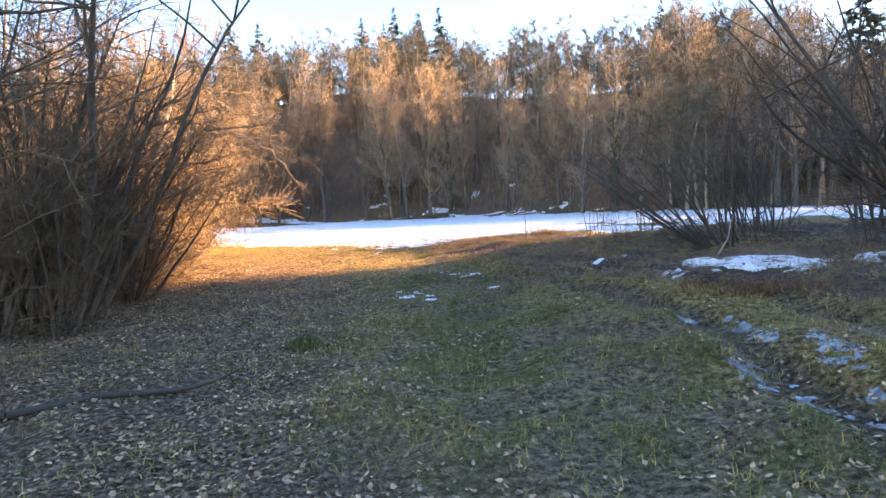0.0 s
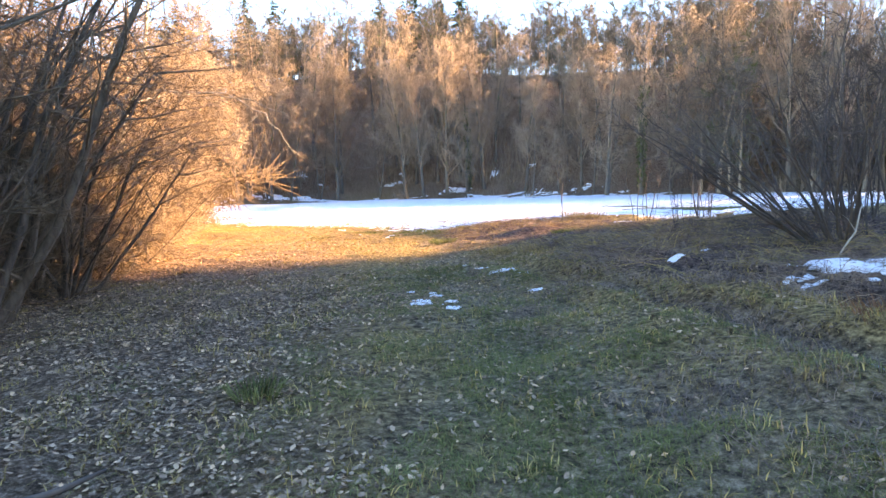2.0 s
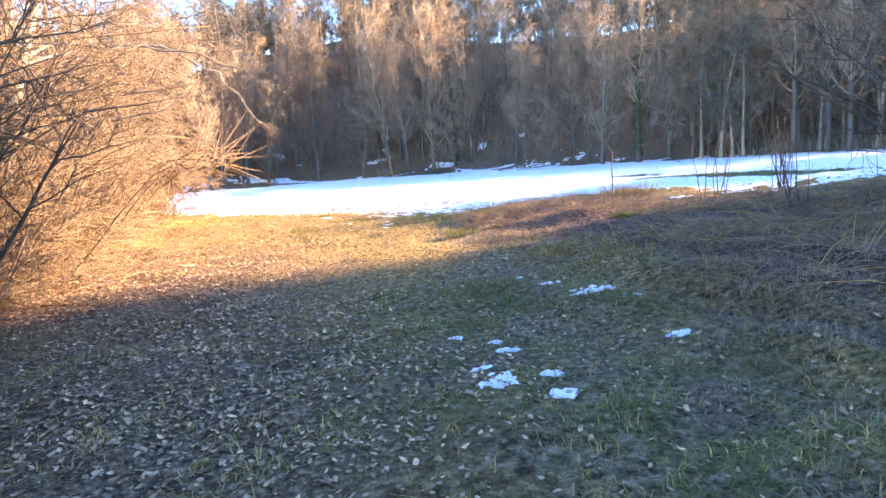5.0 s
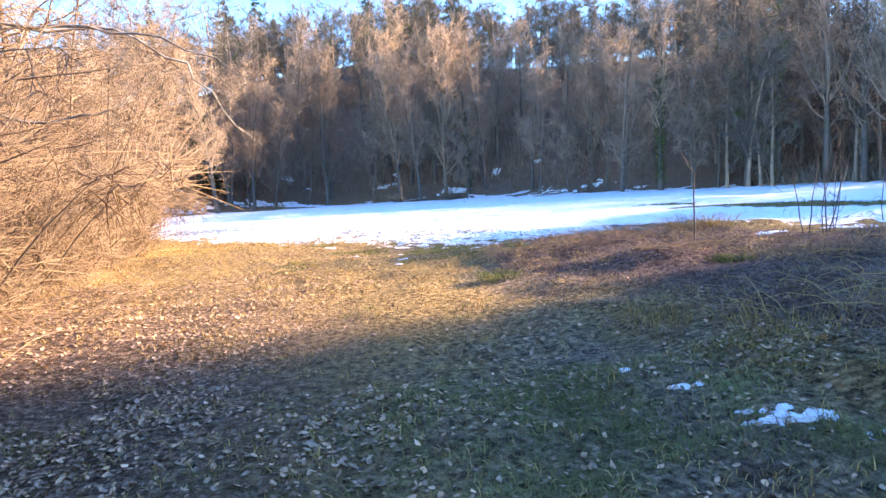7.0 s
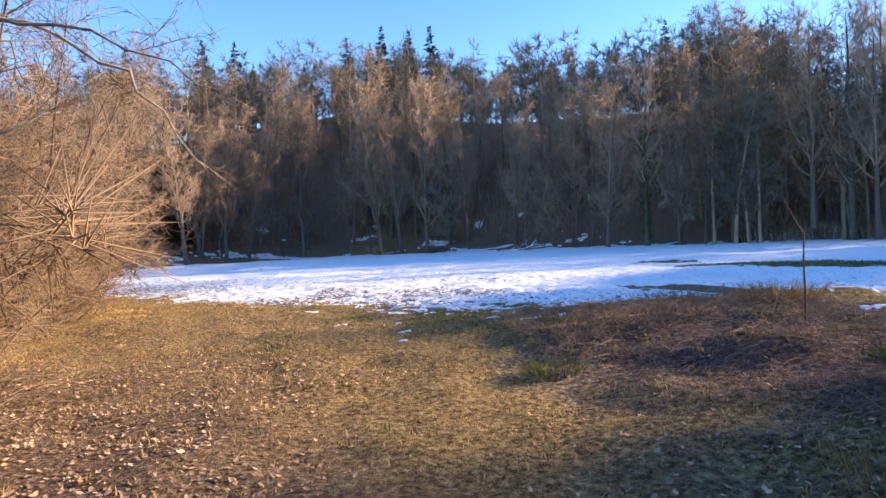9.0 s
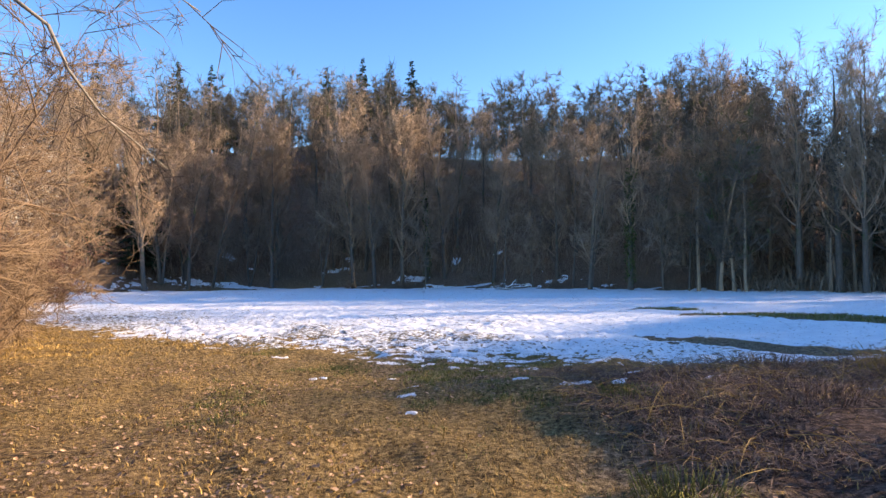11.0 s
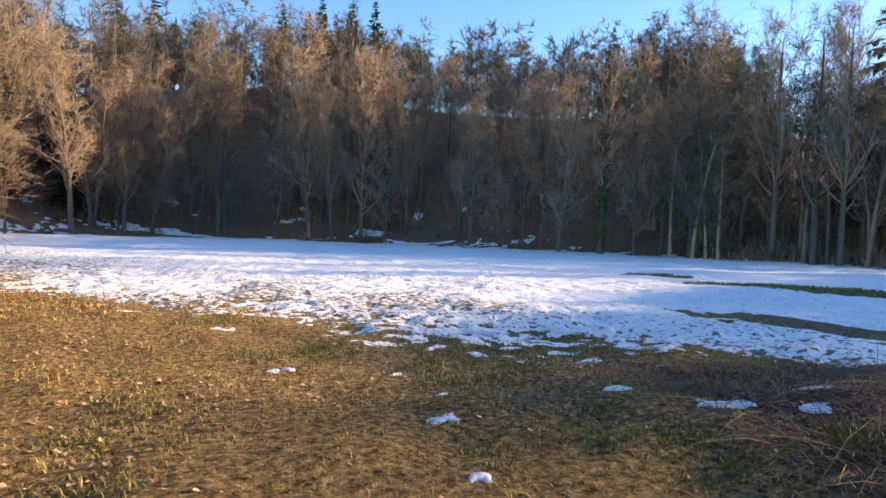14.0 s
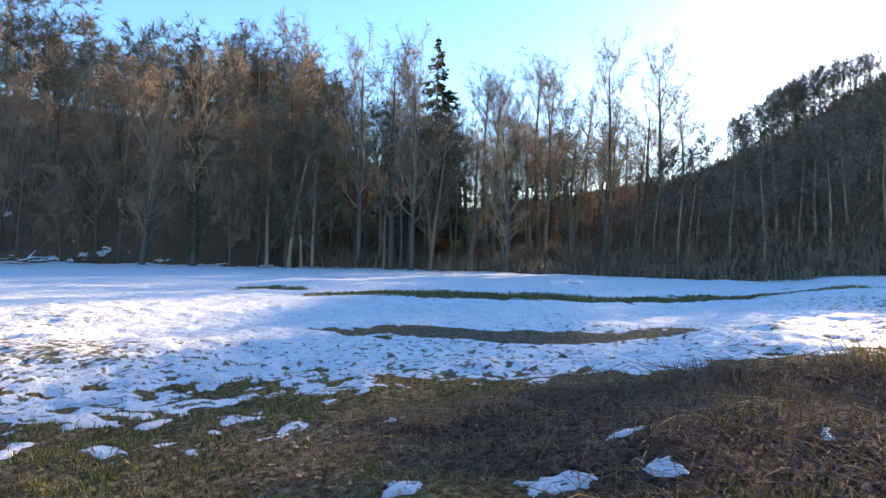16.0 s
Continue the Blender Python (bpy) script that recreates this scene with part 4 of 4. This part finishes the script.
def stalks(lo, hi, rad):
    """Dead stems: long thin three-sided arches that lean and fall over."""
    def build(x, y, z, r):
        n = len(x)
        a, h, l = r.uniform(0, 6.28, n), r.uniform(lo, hi, n), r.uniform(0.8, 2.0, n)
        dx, dy = np.cos(a), np.sin(a)
        v, rings = [], []
        for u, k in ((0, 1.0), (0.4, 0.85), (0.75, 0.6), (1.0, 0.3)):
            px, py = x + dx * l * h * u, y + dy * l * h * u
            pz = z - 0.02 + h * np.maximum(np.sin(np.minimum(u * (1.2 + l * 0.9), 2.9)), 0.03) * np.maximum(1.1 - 0.6 * l, 0.18)
            for c in range(3):
                w = c * 2.094
                v.append(np.stack([px - dy * rad * k * np.cos(w), py + dx * rad * k * np.cos(w), pz + rad * k * np.sin(w)], 1))
        v = np.stack(v, 1).reshape(-1, 3)
        b = np.arange(n)[:, None] * 12
        f = []
        for i in range(3):
            for c in range(3):
                f += [tuple(q) for q in (b + np.array([i * 3 + c, i * 3 + (c + 1) % 3, i * 3 + 3 + (c + 1) % 3, i * 3 + 3 + c])).tolist()]
        return v, f
    return build


def bare_of_snow(x, y):
    return (snow_depth(x, y) < 0.0) * rise(y, -2, 1.2) * rise(x, -10, -6) * (1 - rise(x, 7, 11))


def green_w(x, y):
    g, l, b = zones(x, y)
    return np.clip(g * (1 - 0.6 * l) * (1 - b) * (0.7 + 1.8 * fbm(x, y, 0.45, 2)), 0, 1) * bare_of_snow(x, y)


def dry_w(x, y):
    g, l, b = zones(x, y)
    return np.clip((1 - 0.7 * g) * (1 - 0.55 * l) * (1 - b * 0.6) * (0.75 + 1.0 * fbm(x + 5, y, 0.6, 2)), 0, 1) * bare_of_snow(x, y)


def litter_w(x, y):
    return np.clip(zones(x, y)[1] * (0.75 + 1.5 * fbm(x + 8, y, 0.9, 3)) + np.where(y < 13, 0.3, 0.1) + 0.5 * fbm(x, y + 4, 1.5, 2), 0.03, 1) * (1 - 0.85 * zones(x, y)[2]) * bare_of_snow(x, y)


def brush_w(x, y):
    return np.clip(zones(x, y)[2] * (0.7 + 1.5 * fbm(x + 3, y, 1.2, 2)), 0, 1) * bare_of_snow(x, y)


strew("grass", "short green winter grass in tufts", 130000, (-4, 7, -0.5, 13), green_w, blades(0.03, 0.095, 0.0042, 2.0), GRASS, "grass", 1, 18, 0.08)
strew("grass", "short green winter grass in tufts", 18000, (-4, 12, 14, 30), green_w, blades(0.025, 0.075, 0.008, 1.3), GRASS, "grass", 2, 10, 0.08)
strew("dry_grass", "short dry straw-coloured grass", 52000, (-8, 10, -1.5, 13), lambda x, y: np.maximum(dry_w(x, y), 0.45 * green_w(x, y)), blades(0.04, 0.11, 0.006, 1.35), DRY_GRASS, "grass", 3, 8, 0.08)
strew("dry_grass", "short dry straw-coloured grass", 50000, (-10, 8, 12, 31), dry_w, blades(0.03, 0.09, 0.008, 1.5), DRY_GRASS, "grass", 4, 6, 0.08)
strew("dry_grass", "short dry straw-coloured grass", 22000, (-18, 2, 27, 48), lambda x, y: (snow_depth(x, y) < 0) * (0.75 + 1.0 * fbm(x + 5, y, 0.6, 2)), blades(0.04, 0.1, 0.018, 1.0), DRY_GRASS, "grass", 5)
strew("leaf_litter", "fallen brown leaves lying on the grass", 42000, (-8, 5, -1, 13), litter_w, leaves(0.011, 0.028), LEAF, "leaves", 6)
strew("grass", "green grass in a strip melted free of snow", 9000, (15, 30, 14, 44), lambda x, y: (snow_depth(x, y) < 0.0) * (beyond_woods(x, y) < -1), blades(0.06, 0.16, 0.03, 0.9), GRASS, "grass", 21)
strew("grass", "green turf beside the melting snow", 16000, (-2, 6, 20, 28), lambda x, y: np.clip(1.4 * np.exp(-((x - 2.0) ** 2 / 3.5 + (y - 24.0) ** 2 / 5)) + 1.2 * fbm(x, y, 0.7, 2) - 0.25, 0, 1) * (1 - zones(x, y)[2]) * bare_of_snow(x, y), blades(0.04, 0.1, 0.008, 1.1), GRASS, "grass", 22, 10, 0.07)
strew("leaf_litter", "fallen brown leaves lying on the grass", 17000, (-8, 4, 12, 26), litter_w, leaves(0.012, 0.03), LEAF, "leaves", 7)
strew("bramble_stalks", "tangle of dead brown bramble and weed stalks", 14000, (2, 13, 5, 25), brush_w, stalks(0.1, 0.38, 0.003), DEAD_STEM, "brush", 8)
strew("dead_grass", "matted dead grass on the bank", 30000, (2, 12, 5, 25), brush_w, blades(0.06, 0.18, 0.008, 1.7), DEAD_STEM, "grass", 9)
strew("pale_stalks", "pale broken weed stalks standing in the dead brush", 900, (1.2, 10, 9, 24), brush_w, stalks(0.25, 0.7, 0.0035), DRY_GRASS, "brush", 15)
strew("dry_grass", "dry grass lying over on the bank", 15000, (1, 11, 6, 24), lambda x, y: brush_w(x, y) * np.clip(0.3 + 1.6 * fbm(x + 2, y, 0.9, 2), 0, 1), blades(0.06, 0.2, 0.006, 1.6), DRY_GRASS, "grass", 16, 14, 0.09)
strew("dry_grass", "brown grass falling over along the wheel ruts", 16000, (1.6, 6, 3, 17), lambda x, y: np.clip(0.35 + 2.2 * fbm(x + 4, y, 0.8, 2), 0, 1) * bare_of_snow(x, y), blades(0.05, 0.15, 0.005, 2.0), DEAD_STEM, "grass", 23, 20, 0.1)
strew("grass", "green tufts among the dead brush", 9000, (1, 10, 8, 24), lambda x, y: brush_w(x, y) * np.clip(3 * fbm(x + 7, y, 1.1, 2) - 0.6, 0, 1), blades(0.03, 0.09, 0.007, 1.3), GRASS, "grass", 17, 18, 0.07)
strew("bramble_stalks", "dead stalks under the thicket", 1600, (-7.5, -2.8, 4, 20), lambda x, y: np.clip((-x - 3.0) / 1.5, 0, 1), stalks(0.25, 0.8, 0.004), DEAD_STEM, "brush", 10)

strew("hillside_undergrowth", "dense brown undergrowth between the trunks", 22000, (-50, 62, 55, 120),
      lambda x, y: ((beyond_woods(x, y) > 5) & (beyond_woods(x, y) < 40)) * np.clip(1.1 - beyond_woods(x, y) / 40, 0.1, 1) * np.clip(0.6 + 1.2 * fbm(x, y, 7, 2), 0.1, 1), blades(0.7, 2.6, 0.06, 1.1), TWIG, "undergrowth", 11)
strew("valley_undergrowth", "dense brown undergrowth at the meadow's end", 15000, (36, 75, 15, 62),
      lambda x, y: ((beyond_woods(x, y) > 0.3) & (beyond_woods(x, y) < 25)) * 1.0, blades(0.7, 2.6, 0.07, 1.3), TWIG, "undergrowth", 12)

strew("ridge_undergrowth", "dark bare scrub covering the eastern ridge", 26000, (52, 125, -30, 75), lambda x, y: rise(x, 51, 56), blades(0.6, 2.0, 0.16, 1.5), TWIG, "undergrowth", 14)


def tussock(x, y, radius, mat, name, label, count, seed, lo=0.12, hi=0.3):
    """A tuft of long grass falling outward."""
    r = random.Random(seed)
    thing = tagged(new(name), label, "grass tuft", "tufts on the bank")
    s = Shape()
    z0 = float(land(x, y))
    for _ in range(count):
        a, d = r.uniform(0, 6.28), radius * r.random() ** 0.6
        p = Vector((math.cos(a) * d, math.sin(a) * d, -0.02))
        out = Vector((math.cos(a), math.sin(a), 0)) * (0.4 + d / radius) + Vector((r.uniform(-0.4, 0.4), r.uniform(-0.4, 0.4), 0))
        h = r.uniform(lo, hi)
        q = p + Vector((0, 0, h)) + out * h * 0.4
        s.bent(p, q, q + out * h * 0.8 + Vector((0, 0, -h * 0.35)), 0.004)
    part("blades", s, mat, thing).name = "blade_mass"
    thing.location = (x, y, z0)


tussock(4.3, 6.5, 0.55, RED_GRASS, "rust_tussock", "rust-brown tuft of dead grass lying over", 260, 1, 0.06, 0.15)
tussock(5.1, 6.2, 0.45, RED_GRASS, "rust_tussock", "rust-brown tuft of dead grass lying over", 220, 2, 0.06, 0.14)
tussock(4.4, 15.6, 0.24, MOSS, "moss_tussock", "yellow-green mossy tuft among dead stalks", 220, 3, 0.04, 0.1)
tussock(3.2, 12.8, 0.5, DRY_GRASS, "dry_tussock", "tuft of pale dry grass", 160, 4, 0.05, 0.13)
tussock(2.6, 13.9, 0.4, DRY_GRASS, "dry_tussock", "tuft of pale dry grass", 140, 5, 0.05, 0.13)
tussock(5.4, 20.6, 0.5, DEAD_STEM, "dead_tussock", "tuft of dead brown grass", 260, 6, 0.1, 0.24)
tussock(6.2, 19.3, 0.6, DRY_GRASS, "dry_tussock", "tuft of pale dry grass", 240, 7, 0.1, 0.28)
tussock(4.2, 18.7, 0.5, DEAD_STEM, "dead_tussock", "tuft of dead brown grass", 220, 8, 0.08, 0.2)


tussock(-0.7, 6.9, 0.16, GRASS, "green_tussock", "fresh green grass tuft among fallen leaves", 160, 9, 0.06, 0.14)
tussock(1.9, 17.4, 0.35, GRASS, "green_tussock", "fresh green grass tuft in the brown turf", 240, 10, 0.06, 0.14)
tussock(2.9, 19.9, 0.3, GRASS, "green_tussock", "green grass tuft in dead brush", 200, 11, 0.06, 0.15)


def broken_stick(x, y):
    """A pale forked stick stuck in the bank beside the snow."""
    thing = tagged(new("broken_stick"), "pale bent stick standing beside a snow patch", "stick")
    s, t = Shape(), Shape()
    s.tube([Vector((0, 0, -0.08)), Vector((0.12, 0.02, 0.12)), Vector((0.27, 0.0, 0.34)), Vector((0.34, 0.02, 0.62)), Vector((0.42, 0.05, 0.75))], [0.016, 0.015, 0.012, 0.009, 0.004], 6)
    t.bent(Vector((0.27, 0, 0.34)), Vector((0.2, 0.05, 0.5)), Vector((0.12, 0.1, 0.58)), 0.007)
    part("stem", s, PALE_BARK, thing)
    part("side_shoot", t, PALE_BARK, thing)
    thing.location = (x, y, float(land(x, y)))


broken_stick(6.1, 9.6)


def fallen_branch():
    """A dead branch lying on the leaves, its tip lifted."""
    thing = tagged(new("fallen_branch"), "dark dead branch lying on the leaf litter", "branch")
    s, t = Shape(), Shape()
    pts = []
    for x, y, up in ((-3.6, 4.9, 0.03), (-2.9, 5.15, 0.04), (-2.2, 5.3, 0.03), (-1.65, 5.4, 0.05), (-1.35, 5.5, 0.12), (-1.15, 5.55, 0.2)):
        pts.append(Vector((x + 2.4, y - 5.2, float(land(x, y)) + up)))
    s.tube(pts, [0.038, 0.034, 0.03, 0.024, 0.017, 0.009], 8)
    u = Shape()
    t.bent(pts[2], pts[2] + Vector((0.1, 0.2, 0.12)), pts[2] + Vector((0.3, 0.45, 0.1)), 0.012)
    u.bent(pts[1], pts[1] + Vector((0.1, -0.2, 0.1)), pts[1] + Vector((0.25, -0.45, 0.05)), 0.012)
    part("limb", s, DARK_TWIG, thing)
    part("side_shoot", t, DARK_TWIG, thing)
    part("side_shoot", u, DARK_TWIG, thing)
    thing.location = (-2.4, 5.2, 0)


fallen_branch()


def snowy_log(x, y):
    """A fallen crown at the woods' edge with snow along its limbs."""
    thing = tagged(new("fallen_tree_top"), "fallen dead branches capped with snow", "branch")
    r = random.Random(5)
    wood, cap = Shape(), Shape()
    for k in range(6):
        a = Vector((r.uniform(-1.6, 0.6), r.uniform(-0.4, 0.4), r.uniform(0.05, 0.3)))
        pts = limb(r, a, Vector((r.uniform(0.4, 1) * r.choice((-1, 1, 1)), r.uniform(-0.3, 0.3), r.uniform(0.05, 0.5))).normalized(), r.uniform(1.4, 2.6), 4, 0.25, 0)
        pts = [Vector((p.x, p.y, max(p.z, 0.05))) for p in pts]
        wood.tube(pts, [0.09, 0.08, 0.06, 0.045, 0.02], 6)
        up = [p + Vector((0, 0, 0.07)) for p in pts]
        cap.tube(up, [0.08, 0.085, 0.07, 0.05, 0.02], 6)
    part("limb", wood, BARK, thing)
    part("snow_cap", cap, SNOW, thing, "white snow lying along the limbs")
    thing.location, thing.scale = (x, y, float(land(x, y)) + 0.03), (0.75, 0.75, 0.7)


snowy_log(19.4, 70.3)
